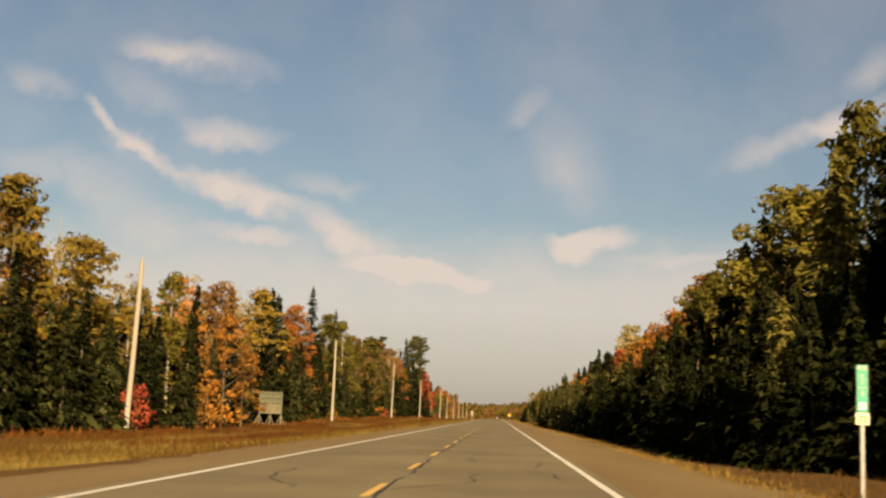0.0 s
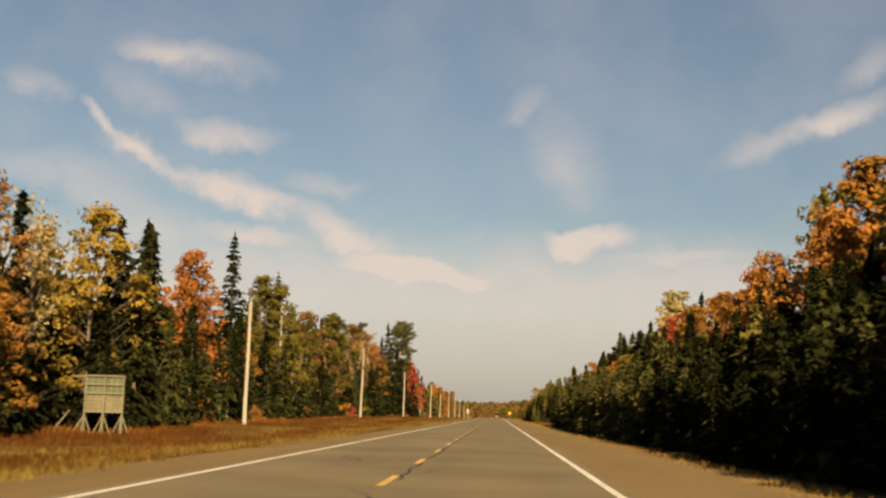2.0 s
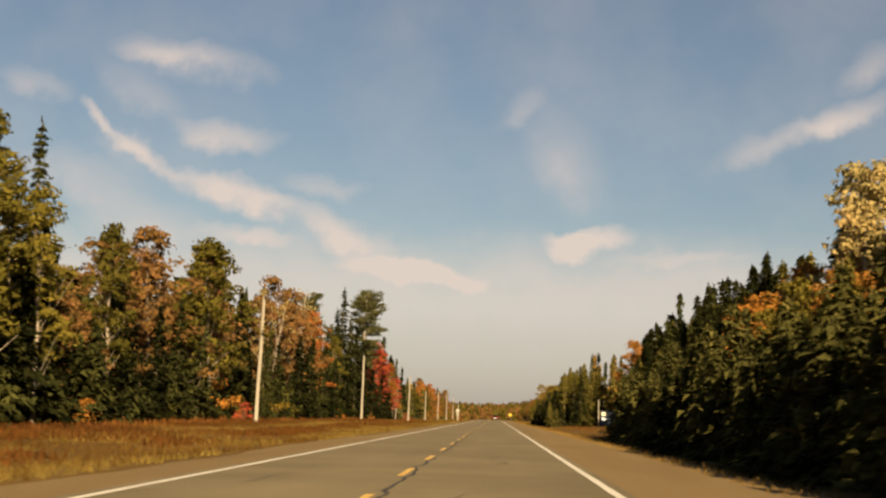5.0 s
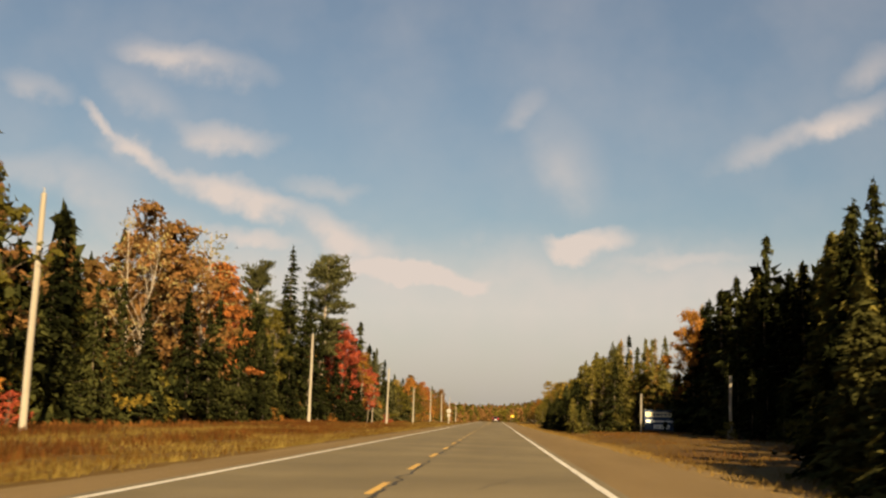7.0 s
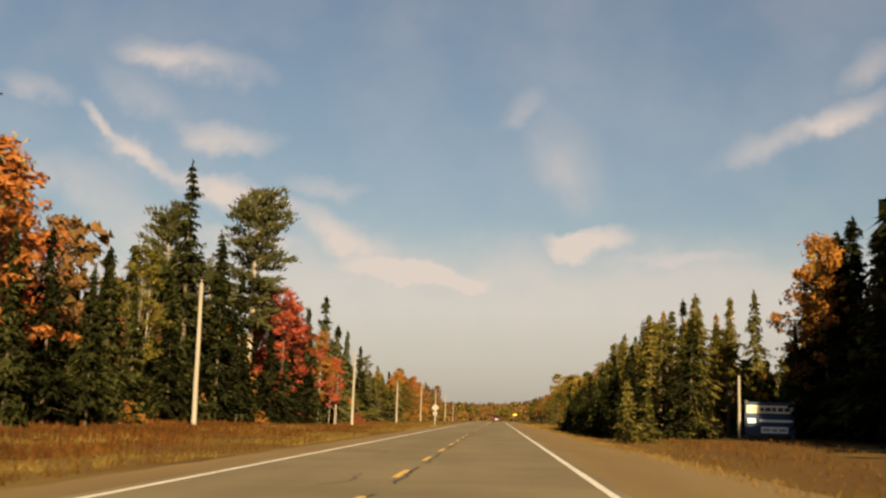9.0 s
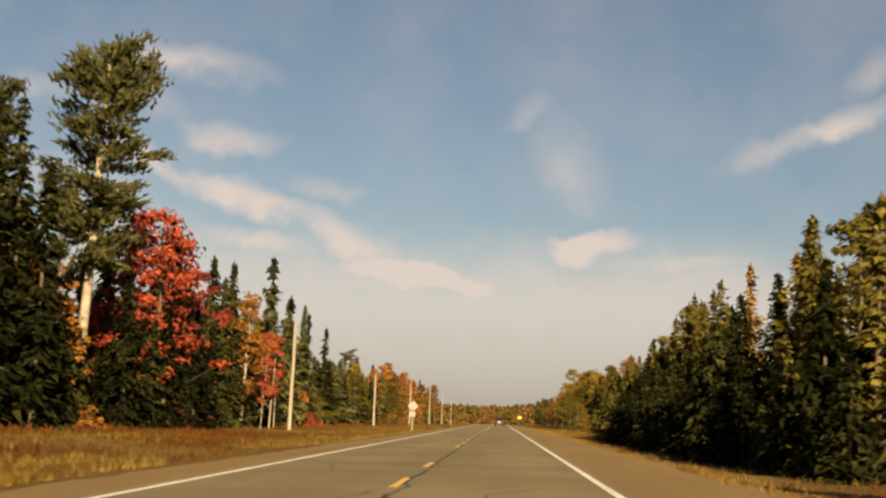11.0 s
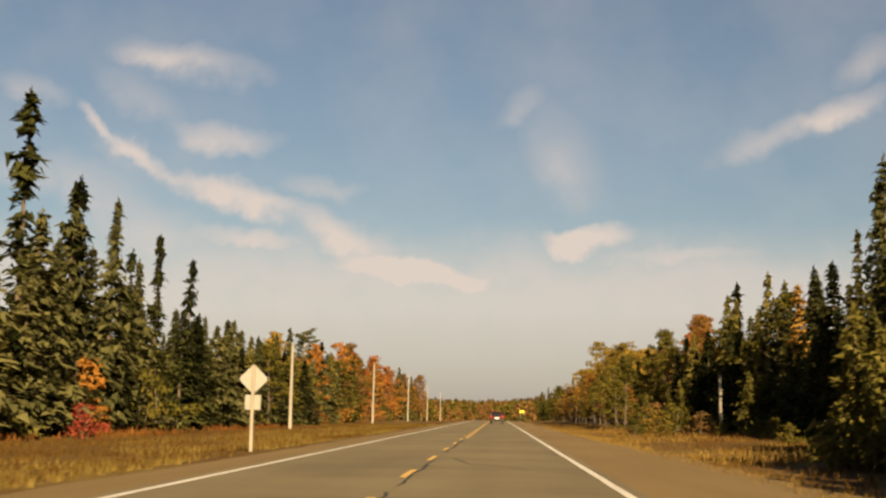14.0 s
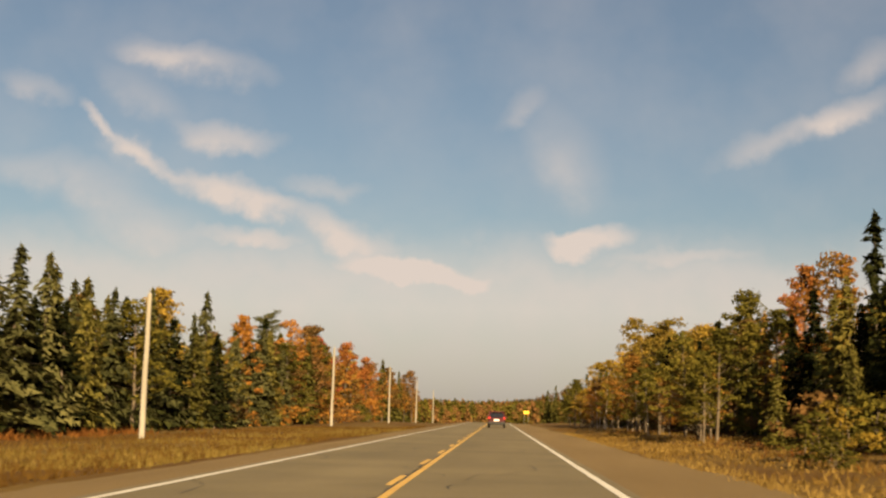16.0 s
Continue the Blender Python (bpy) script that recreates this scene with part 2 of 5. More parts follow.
def build_asphalt(nt, bsdf):
    grain = noise_of(nt, 38, 3.0)
    wear = noise_of(nt, 0.5, 4.0, (1.0, 0.05, 1.0))
    patch = noise_of(nt, 0.22, 4.0)
    col = blend(nt, ramp(nt, wear, (0.3, (0.116, 0.091, 0.048)), (0.7, (0.158, 0.124, 0.067))), ramp(nt, grain, (0.3, (0.060, 0.048, 0.032)), (0.75, (0.192, 0.152, 0.084))), 0.35)
    col = blend(nt, col, ramp(nt, patch, (0.35, (0.82, 0.81, 0.80)), (0.65, (1.1, 1.09, 1.07))), 1.0, "MULTIPLY")
    nt.links.new(col, bsdf.inputs["Base Color"])
    bump(nt, bsdf, grain, 0.35, 0.01)


def build_gravel(nt, bsdf):
    grain, patch = noise_of(nt, 24, 5.0), noise_of(nt, 0.5, 4.0, (1.0, 0.12, 1.0))
    col = blend(nt, ramp(nt, grain, (0.3, (0.100, 0.064, 0.028)), (0.7, (0.218, 0.146, 0.070))), ramp(nt, patch, (0.3, (0.118, 0.081, 0.038)), (0.7, (0.178, 0.123, 0.060))), 0.6)
    nt.links.new(col, bsdf.inputs["Base Color"])
    bump(nt, bsdf, grain, 0.7, 0.03)


def build_soil(nt, bsdf):
    grain, patch, big = noise_of(nt, 6, 6.0), noise_of(nt, 0.16, 4.0, (1.0, 0.35, 1.0)), noise_of(nt, 0.02, 2.0)
    col = blend(nt, ramp(nt, grain, (0.3, (0.046, 0.027, 0.008)), (0.7, (0.125, 0.074, 0.021))), ramp(nt, patch, (0.32, (0.066, 0.028, 0.008)), (0.5, (0.096, 0.055, 0.015)), (0.66, (0.155, 0.106, 0.032))), 0.6)
    col = blend(nt, col, ramp(nt, big, (0.4, (1.020, 0.960, 0.840)), (0.6, (1, 1, 1))), 1.0, "MULTIPLY")
    tc, sep = nt.nodes.new("ShaderNodeTexCoord"), nt.nodes.new("ShaderNodeSeparateXYZ")
    nt.links.new(tc.outputs["Object"], sep.inputs[0])
    off = nt.nodes.new("ShaderNodeMath")   # distance from the middle of the clearing that the road runs in
    off.operation = "ADD"
    nt.links.new(sep.outputs[0], off.inputs[0])
    off.inputs[1].default_value = 3.0
    away = nt.nodes.new("ShaderNodeMath")
    away.operation = "ABSOLUTE"
    nt.links.new(off.outputs[0], away.inputs[0])
    under = nt.nodes.new("ShaderNodeMapRange")
    nt.links.new(away.outputs[0], under.inputs["Value"])
    under.inputs["From Min"].default_value, under.inputs["From Max"].default_value = 19.0, 26.0
    litter = ramp(nt, grain, (0.3, (0.030, 0.021, 0.010)), (0.7, (0.095, 0.058, 0.024)))
    col = blend(nt, col, litter, under.outputs[0])
    nt.links.new(col, bsdf.inputs["Base Color"])
    bump(nt, bsdf, grain, 0.8, 0.06)


ASPHALT = material("worn_asphalt", build_asphalt, 0.85, 0.25)
GRAVEL = material("brown_gravel", build_gravel, 0.95, 0.1)
SOIL = material("dry_grass_ground", build_soil, 0.95, 0.1)
TAR = two_scale("crack_sealant", (0.022, 0.018, 0.014), (0.05, 0.042, 0.032), 20, 2, rough=0.7)


def worn_paint(name, dark, light):
    def build(nt, bsdf):
        f, c = noise_of(nt, 18, 6.0), noise_of(nt, 1.2, 3.0, (1, 0.3, 1))
        col = blend(nt, ramp(nt, f, (0.32, (0.2, 0.17, 0.13)), (0.46, dark), (0.7, light)), ramp(nt, c, (0.3, dark), (0.7, light)), 0.5)
        nt.links.new(col, bsdf.inputs["Base Color"])
        bump(nt, bsdf, f, 0.2, 0.01)
    return material(name, build, 0.7, 0.3)


WHITELINE = worn_paint("worn_white_paint", (0.425, 0.391, 0.340), (0.629, 0.595, 0.527))
YELLOWLINE = worn_paint("worn_yellow_paint", (0.40, 0.230, 0.048), (0.56, 0.350, 0.080))


# ---- building helpers ----
def mesh_of(name, verts, faces, mat, smooth=False):
    me = bpy.data.meshes.new(name)
    me.from_pydata([tuple(v) for v in np.asarray(verts).tolist()], [], [tuple(f) for f in (faces.tolist() if hasattr(faces, "tolist") else faces)])
    me.materials.append(mat)
    if smooth:
        me.polygons.foreach_set("use_smooth", [True] * len(me.polygons))
    return me


def part(name, bm, mat, parent, label=""):
    """Links a bmesh as one mesh object under a thing or a part."""
    me = bpy.data.meshes.new(name)
    bm.to_mesh(me)
    bm.free()
    me.materials.append(mat)
    ob = new(name, me)
    ob.parent = parent
    if label:
        tagged(ob, label)
    return ob


def thing(name, label, category, place=Matrix(), group="", kind=""):
    ob = new(name)
    ob.matrix_basis = place
    return tagged(ob, label, category, group, kind)


def box(x0, x1, y0, y1, z0, z1, bevel=0.0, bm=None):
    own = bm or bmesh.new()
    r = bmesh.ops.create_cube(own, size=1.0, matrix=Matrix.LocRotScale(((x0 + x1) / 2, (y0 + y1) / 2, (z0 + z1) / 2), None, (x1 - x0, y1 - y0, z1 - z0)))
    if bevel:
        edges = list({e for v in r["verts"] for e in v.link_edges})
        bmesh.ops.bevel(own, geom=edges, offset=bevel, segments=2, affect="EDGES", profile=0.5)
    return own


def tube(a, b, ra, rb, sides=10, bm=None):
    own = bm or bmesh.new()
    a, b = Vector(a), Vector(b)
    turn = (b - a).to_track_quat("Z", "Y").to_matrix().to_4x4()
    bmesh.ops.create_cone(own, cap_ends=True, segments=sides, radius1=ra, radius2=rb, depth=(b - a).length, matrix=Matrix.Translation((a + b) / 2) @ turn)
    return own


# ---- ground and road ----
ROAD_L, ROAD_R = -5.5, 2.12       # edges of the pavement
LINE_L, LINE_C, LINE_R = -5.2, -1.76, 1.85
GRAVEL_L, GRAVEL_R = -7.5, 5.2     # outer edges of the gravel shoulders
ACROSS_X = [-3000, -900, -300, -120, -60, -36, -26, -20, -14, -11, -8.6, GRAVEL_L, ROAD_L, 0, ROAD_R, GRAVEL_R, 7, 10, 15, 25, 60, 120, 300, 900, 3000]
ACROSS_Z = [0.6, 0.6, 0.6, 0.6, 0.4, 0.1, -0.15, -0.33, -0.38, -0.34, -0.16, -0.06, 0, 0, 0, -0.05, -0.02, 0.12, 0.3, 0.45, 0.6, 0.6, 0.6, 0.6, 0.6]


def along(y):
    """Height of the road: level, over a crest beyond 600 m, then a shallow valley that climbs to the far woods."""
    if y < 590:
        return 0.0
    if y < 760:
        return -0.00005 * (y - 590) ** 2
    z = -1.445 - 0.017 * (y - 760)
    return max(z, -6.0)


def far_rise(x, y):
    k = min(max((y - 1000) / 900, 0), 1)
    hill = 40 * math.exp(-((x - 170) / 100) ** 2) * min(max((y - 2000) / 900, 0), 1)
    return 14 * k * k * (3 - 2 * k) + hill


def left_bank(x, y):
    """The left verge lies low at first, swells to a flat bank and sinks again."""
    return min(max((-x - 8.6) / 7, 0), 1) * float(np.interp(y, [30, 67, 118, 140, 224, 300, 340, 370, 450], [-0.2, -0.17, -0.25, 0.12, 0.43, 0.48, 0.2, 0.08, 0]))


def ground_z(x, y):
    return float(np.interp(x, ACROSS_X, ACROSS_Z)) + along(y) + far_rise(x, y) + left_bank(x, y)


def sheet(name, xs, ys, mat, lift=0.0, rough=0.0):
    rng = np.random.default_rng(5)
    verts, faces = [], []
    for y in ys:
        for x in xs:
            bumpy = rough * rng.uniform(-1, 1) if (x < GRAVEL_L - 0.5 or x > GRAVEL_R + 0.5) else 0
            verts.append((x, y, ground_z(x, y) + lift + bumpy))
    n = len(xs)
    for j in range(len(ys) - 1):
        for i in range(n - 1):
            a = j * n + i
            faces.append((a, a + 1, a + n + 1, a + n))
    return new(name, mesh_of(name, verts, faces, mat, True))


YS = [-500, -200, -80] + list(range(-40, 600, 4)) + list(range(600, 800, 10)) + list(range(800, 1200, 40)) + list(range(1200, 4800, 150))
GX = sorted(set(ACROSS_X) | {-24, -22, -18, -16, -12.5, -9.8, 8, 9, 12, 18, 21, 30, -30, -45, 45, 200, 500, -500})
ground = tagged(sheet("ground", GX, YS, SOIL, 0.0, 0.06), "verge and forest floor of dry golden autumn grass", "ground", kind="structure")
RY = [-80] + list(range(-40, 600, 8)) + list(range(600, 800, 10)) + list(range(800, 1000, 40))


def ribbon(name, edge_a, edge_b, mat, lift, label, category, steps=(1,)):
    xs = [edge_a, edge_b] if len(steps) == 1 else [edge_a + (edge_b - edge_a) * s for s in steps]
    return tagged(sheet(name, xs, RY, mat, lift), label, category, kind="structure")


def wavy_shoulder(name, inner, outer, lift, label):
    """Gravel whose outer edge frays into the grass."""
    rng = np.random.default_rng(int(abs(outer) * 100))
    verts, faces = [], []
    ys = np.arange(-40, 620, 1.5)
    drift = np.cumsum(rng.normal(0, 0.10, len(ys)))
    drift -= np.linspace(drift[0], drift[-1], len(ys))
    for k, y in enumerate(ys):
        o = outer + np.clip(drift[k], -0.5, 0.5) + rng.uniform(-0.12, 0.12)
        for x in (inner, (inner + o) / 2, o):
            verts.append((x, y, ground_z(x, y) + lift))
        if k:
            a = 3 * k
            faces += [(a - 3, a - 2, a + 1, a), (a - 2, a - 1, a + 2, a + 1)]
    me = mesh_of(name, verts, faces, GRAVEL)
    return tagged(new(name, me), label, "shoulder", kind="structure")


road = ribbon("road", ROAD_L, ROAD_R, ASPHALT, 0.03, "two-lane highway of worn grey-brown asphalt", "road", (0, 0.35, 0.7, 1))
wavy_shoulder("shoulder_left", ROAD_L + 0.02, GRAVEL_L, 0.02, "brown gravel shoulder beside the asphalt")
wavy_shoulder("shoulder_right", ROAD_R - 0.02, GRAVEL_R, 0.02, "brown gravel shoulder beside the asphalt")


def line_mesh(name, x, y0, y1, width, mat, lift=0.036, step=1.5, seed=3):
    rng = np.random.default_rng(seed)
    ys = np.append(np.arange(y0, y1, step), y1)
    verts, faces = [], []
    for k, y in enumerate(ys):
        for s in (-1, 1):
            xx = x + s * width / 2 + rng.uniform(-0.008, 0.008)
            verts.append((xx, y, ground_z(x, y) + lift))
        if k:
            faces.append((2 * k - 2, 2 * k - 1, 2 * k + 1, 2 * k))
    return mesh_of(name, verts, faces, mat)


for nm, x in (("edge_line_left", LINE_L), ("edge_line_right", LINE_R)):
    tagged(new(nm, line_mesh(nm, x, -40, 800, 0.15, WHITELINE, seed=int(abs(x) * 10))), "solid white painted edge line on the asphalt", "road marking", kind="structure")
tagged(new("centre_line_solid", line_mesh("centre_line_solid", LINE_C + 0.13, 401, 800, 0.13, YELLOWLINE)), "solid yellow painted centre line on the asphalt", "road marking", kind="structure")
centre_dashes = thing("centre_line_dashes", "broken yellow painted centre line on the asphalt", "road marking", kind="structure")
for first, period, last in ((17.0 - 3 * 8.761, 8.761, 310), (327.3 - 8.66, 8.66, 700)):
    for k in range(int((last - first) / period)):
        y = first + k * period
        dash = new("dash", line_mesh("dash", LINE_C - 0.06, y, y + 3.3, 0.13, YELLOWLINE, step=0.6, seed=k))
        dash.parent = centre_dashes


def cracks():
    """Sealed cracks: one along the middle joint, others wandering across the lanes."""
    rng = np.random.default_rng(21)
    verts, faces = [], []

    def crack(points, width):
        start = len(verts)
        for i, (x, y) in enumerate(points):
            w = width * rng.uniform(0.5, 1.3)
            verts.extend([(x - w, y - w * 0.5, ground_z(x, y) + 0.034), (x + w, y + w * 0.5, ground_z(x, y) + 0.034)])
            if i:
                a = start + 2 * i
                faces.append((a - 2, a - 1, a + 1, a))

    y = -20.0
    while y < 430:
        n = rng.integers(10, 40)
        crack([(LINE_C + 0.06 + 0.05 * rng.normal(), y + 0.8 * i) for i in range(n)], 0.035)
        y += 0.8 * n + rng.uniform(0, 6)
    for _ in range(150):
        x, y = rng.uniform(-5.3, 2.0), rng.uniform(5, 460)
        head = rng.choice([0.0, 0.25, 1.2]) + rng.normal(0, 0.25)
        pts = []
        for _ in range(rng.integers(4, 14)):
            pts.append((x, y))
            x, y = x + 0.4 * math.sin(head) + rng.normal(0, 0.06), y + 0.6 * math.cos(head)
            head += rng.normal(0, 0.22)
            if not -5.5 < x < 2.1:
                break
        if len(pts) > 2:
            crack(pts, rng.uniform(0.010, 0.024))
    return mesh_of("road_cracks", verts, faces, TAR)


tagged(new("road_cracks", cracks()), "dark sealed cracks wandering over the worn asphalt", "crack", kind="stuff")


# ---- trees ----
def limb(rng, verts, faces, a, b, ra, rb, sides=6, bends=3, wobble=0.0):
    """A tapered limb from a to b, bending a little on the way."""
    a, b = np.array(a, float), np.array(b, float)
    axis = (b - a) / max(np.linalg.norm(b - a), 1e-6)
    side = np.cross(axis, (0.3, 0.9, 0.2))
    side /= np.linalg.norm(side)
    up = np.cross(axis, side)
    start = len(verts)
    for i in range(bends + 1):
        s = i / bends
        c = a + (b - a) * s + (rng.normal(0, wobble, 3) if 0 < i < bends else 0)
        r = ra + (rb - ra) * s
        for k in range(sides):
            t = 2 * math.pi * k / sides
            verts.append(c + r * (math.cos(t) * side + math.sin(t) * up))
        if i:
            o = start + i * sides
            for k in range(sides):
                k2 = (k + 1) % sides
                faces.append((o - sides + k, o - sides + k2, o + k2, o + k))
    return


def sprays_of(centres, dirs, lengths, widths, rng, droop=0.0, faces_to=None):
    """One pointed leaf or needle spray at each centre, lying along its direction; its flat side looks where faces_to says."""
    n = len(centres)
    d = dirs / np.maximum(np.linalg.norm(dirs, axis=1, keepdims=True), 1e-6)
    s = np.cross(d, rng.normal(size=(n, 3)) if faces_to is None else faces_to)
    s /= np.maximum(np.linalg.norm(s, axis=1, keepdims=True), 1e-6)
    L, W = np.asarray(lengths).reshape(-1, 1), np.asarray(widths).reshape(-1, 1)
    v = np.stack([centres - d * L * 0.5 - s * W * 0.5, centres - d * L * 0.3 + s * W * 0.6, centres + d * L * 0.6], 1)
    v[:, 2, 2] -= droop * L[:, 0]
    return v.reshape(-1, 3), np.arange(3 * n).reshape(n, 3)


def spruce(seed, h, base_r, first=0.08, whorl=0.34, per=7, sprays=9, clumpy=0.0, droop=0.35, power=0.9, fine=1.0):
    """A conifer: whorls of drooping branches, each hung with needle sprays."""
    rng = np.random.default_rng(seed)
    tv, tf = [], []
    limb(rng, tv, tf, (0, 0, -0.3), (0, 0, h * 0.98), 0.012 * h + 0.03, 0.012, 7, 6, 0.02)
    C, D, L, W = [], [], [], []
    z = h * first
    while z < h * 0.985:
        s = (z - h * first) / (h * (1 - first))
        r = base_r * (1 - s) ** power * rng.uniform(0.55, 1.22) + 0.08
        keep = 1.0
        if clumpy:
            wave = 0.5 + 0.5 * math.sin(z * 1.9 + seed) + (1.1 if s > 0.86 else 0)
            keep = min(1.0, max(0.12, 1 - clumpy * (1 - wave)))
            r *= 0.55 + 0.45 * keep
        for k in range(per):
            if rng.random() > 0.9 * keep + 0.05:
                continue
            t = rng.uniform(0, 2 * math.pi)
            rr = r * rng.uniform(0.65, 1.12)
            tip = np.array([rr * math.cos(t), rr * math.sin(t), -droop * rr + 0.12 * rr])
            n = max(2, int(sprays * (0.35 + 0.65 * rr / base_r)))
            if rr > 1.1 and rng.random() < 0.35:
                limb(rng, tv, tf, (0, 0, z), np.array([0, 0, z]) + tip * 0.85, 0.02, 0.006, 3, 1)
            q = rng.uniform(0.12, 1.0, n) ** 0.75
            c = np.array([0, 0, z]) + q[:, None] * tip + rng.normal(0, 1, (n, 3)) * np.array([0.05 + 0.09 * rr, 0.05 + 0.09 * rr, 0.04 + 0.03 * rr]) - np.array([0, 0, 1]) * (q * 0.16 * rr)[:, None]
            d = tip / np.linalg.norm(tip) + rng.normal(0, 0.42, (n, 3)) - np.array([0, 0, 0.25])
            C.append(c), D.append(d), L.append(rng.uniform(0.42, 0.78, n) * (0.55 + 0.45 * rr / base_r) * fine), W.append(rng.uniform(0.22, 0.40, n) * (0.6 + 0.4 * rr / base_r) * fine)
        z += whorl * rng.uniform(0.75, 1.25) * (1 - 0.35 * s)
    n = 10
    C.append(np.stack([rng.normal(0, 0.04, n), rng.normal(0, 0.04, n), np.linspace(h * 0.955, h, n)], 1)), D.append(rng.normal(0, 0.35, (n, 3)) + (0, 0, 1)), L.append(np.full(n, 0.4)), W.append(np.full(n, 0.13))
    C, D = np.concatenate(C), np.concatenate(D)
    up = rng.normal(0, 0.45, (len(C), 3)) + (0, 0, 1)   # boughs lie in flat, drooping tiers
    up[:, :2] += 0.35 * C[:, :2] / np.maximum(np.linalg.norm(C[:, :2], axis=1, keepdims=True), 0.2)
    v, f = sprays_of(C, D, np.concatenate(L), np.concatenate(W), rng, 0.12, up)
    return (np.array(tv), tf), (v, f)


def broadleaf(seed, h, width, bare=0.3, clumps=70, leaves=34, leaf=0.26, gaps=0.25, stems=1, top=0.5):
    """A leafy tree: a trunk that forks into limbs, and a crown of leaf clumps with an uneven outline."""
    rng = np.random.default_rng(seed)
    tv, tf = [], []
    C, D, N = [], [], []
    for stem in range(stems):
        lean = rng.normal(0, 0.035 + 0.035 * (stems > 1), 2) * h
        base = rng.normal(0, 0.25 * (stems > 1), 2)
        crown_top = np.array([base[0] + lean[0], base[1] + lean[1], h * (0.96 if stem == 0 else rng.uniform(0.75, 0.95))])
        limb(rng, tv, tf, (base[0], base[1], -0.3), crown_top, (0.009 * h + 0.04) / math.sqrt(stems), 0.02, 8, 7, 0.05)
        lobes = rng.normal(0, 0.20, 6)
        for _ in range(clumps // stems):
            s = rng.random() ** 0.85
            zc = h * (bare + (0.985 - bare) * s)
            shape = math.sin(math.pi * min(max((s * 0.92 + 0.04) ** top, 0), 1)) ** 0.7
            t = rng.uniform(0, 2 * math.pi)
            r = width * 0.5 * shape * (rng.random() ** 0.45) * (1 + lobes[int(t / (2 * math.pi) * 6) % 6] + 0.25 * math.sin(9 * s + 3 * t + seed))
            foot = np.array([base[0], base[1], 0]) + (crown_top - np.array([base[0], base[1], 0])) * min(max(zc / h - 0.16 * r / width * 2, 0.1), 0.95)
            c = np.array([foot[0] + r * math.cos(t), foot[1] + r * math.sin(t), zc])
            if rng.random() < 0.5:
                limb(rng, tv, tf, foot, c, 0.010 + 0.004 * h * (1 - s) * 0.6, 0.008, 3, 1)
            if rng.random() < gaps:
                continue
            n = int(leaves * rng.uniform(0.5, 1.3))
            size = rng.uniform(0.26, 0.54) * (0.7 + h / 45)
            pts = rng.normal(0, 1, (n, 3))
            pts *= np.minimum(1.0, 1.55 / np.linalg.norm(pts, axis=1, keepdims=True)) * np.array([size, size, size * 0.55])
            out = pts / np.maximum(np.linalg.norm(pts, axis=1, keepdims=True), 1e-6) + rng.normal(0, 0.45, (n, 3)) + (0, 0, 0.35)
            C.append(c + pts), N.append(out), D.append(np.cross(out, rng.normal(0, 1, (n, 3))))
    C, D, N = np.concatenate(C), np.concatenate(D), np.concatenate(N)
    n = len(C)
    v, f = sprays_of(C, D, rng.uniform(0.8, 1.35, n) * leaf, rng.uniform(0.55, 0.95, n) * leaf, rng, 0.1, N)
    return (np.array(tv), tf), (v, f)


def white_pine(seed, h, bare=0.42):
    """A tall pine: bare lower trunk, level irregular boughs that rise towards a broad top, tufts of long needles."""
    rng = np.random.default_rng(seed)
    tv, tf = [], []
    limb(rng, tv, tf, (0, 0, -0.3), (0.25, 0.1, h * 0.95), 0.30, 0.06, 9, 8, 0.06)
    C, D = [], []
    z = h * bare
    while z < h * 0.93:
        s = (z / h - bare) / (1 - bare)
        for _ in range(rng.integers(2, 5)):
            t = rng.uniform(0, 2 * math.pi)
            r = (1.9 + 1.3 * s ** 0.8) * rng.uniform(0.45, 1.15) * (1.0 if s < 0.75 else 0.75)
            rise = r * (0.12 + 0.85 * s) * rng.uniform(0.6, 1.3)
            a, b = np.array([0.2 * s, 0.08 * s, z]), np.array([r * math.cos(t), r * math.sin(t), min(z + rise, h)])
            limb(rng, tv, tf, a, b, 0.07 * (1.15 - s), 0.012, 5, 3, 0.07)
            for q in np.arange(0.30, 1.04, 0.14):
                c = a + (b - a) * q + rng.normal(0, 0.14, 3) + (0, 0, 0.12)
                n = int(rng.integers(20, 36))
                C.append(c + rng.normal(0, 1, (n, 3)) * np.array([0.34, 0.34, 0.13])), D.append(rng.normal(0, 0.6, (n, 3)) + (b - a) / r + (0, 0, 0.6))
        z += rng.uniform(0.4, 1.0)
    C, D = np.concatenate(C), np.concatenate(D)
    n = len(C)
    v, f = sprays_of(C, D, rng.uniform(0.34, 0.6, n), rng.uniform(0.12, 0.2, n), rng, 0.05)
    return (np.array(tv), tf), (v, f)


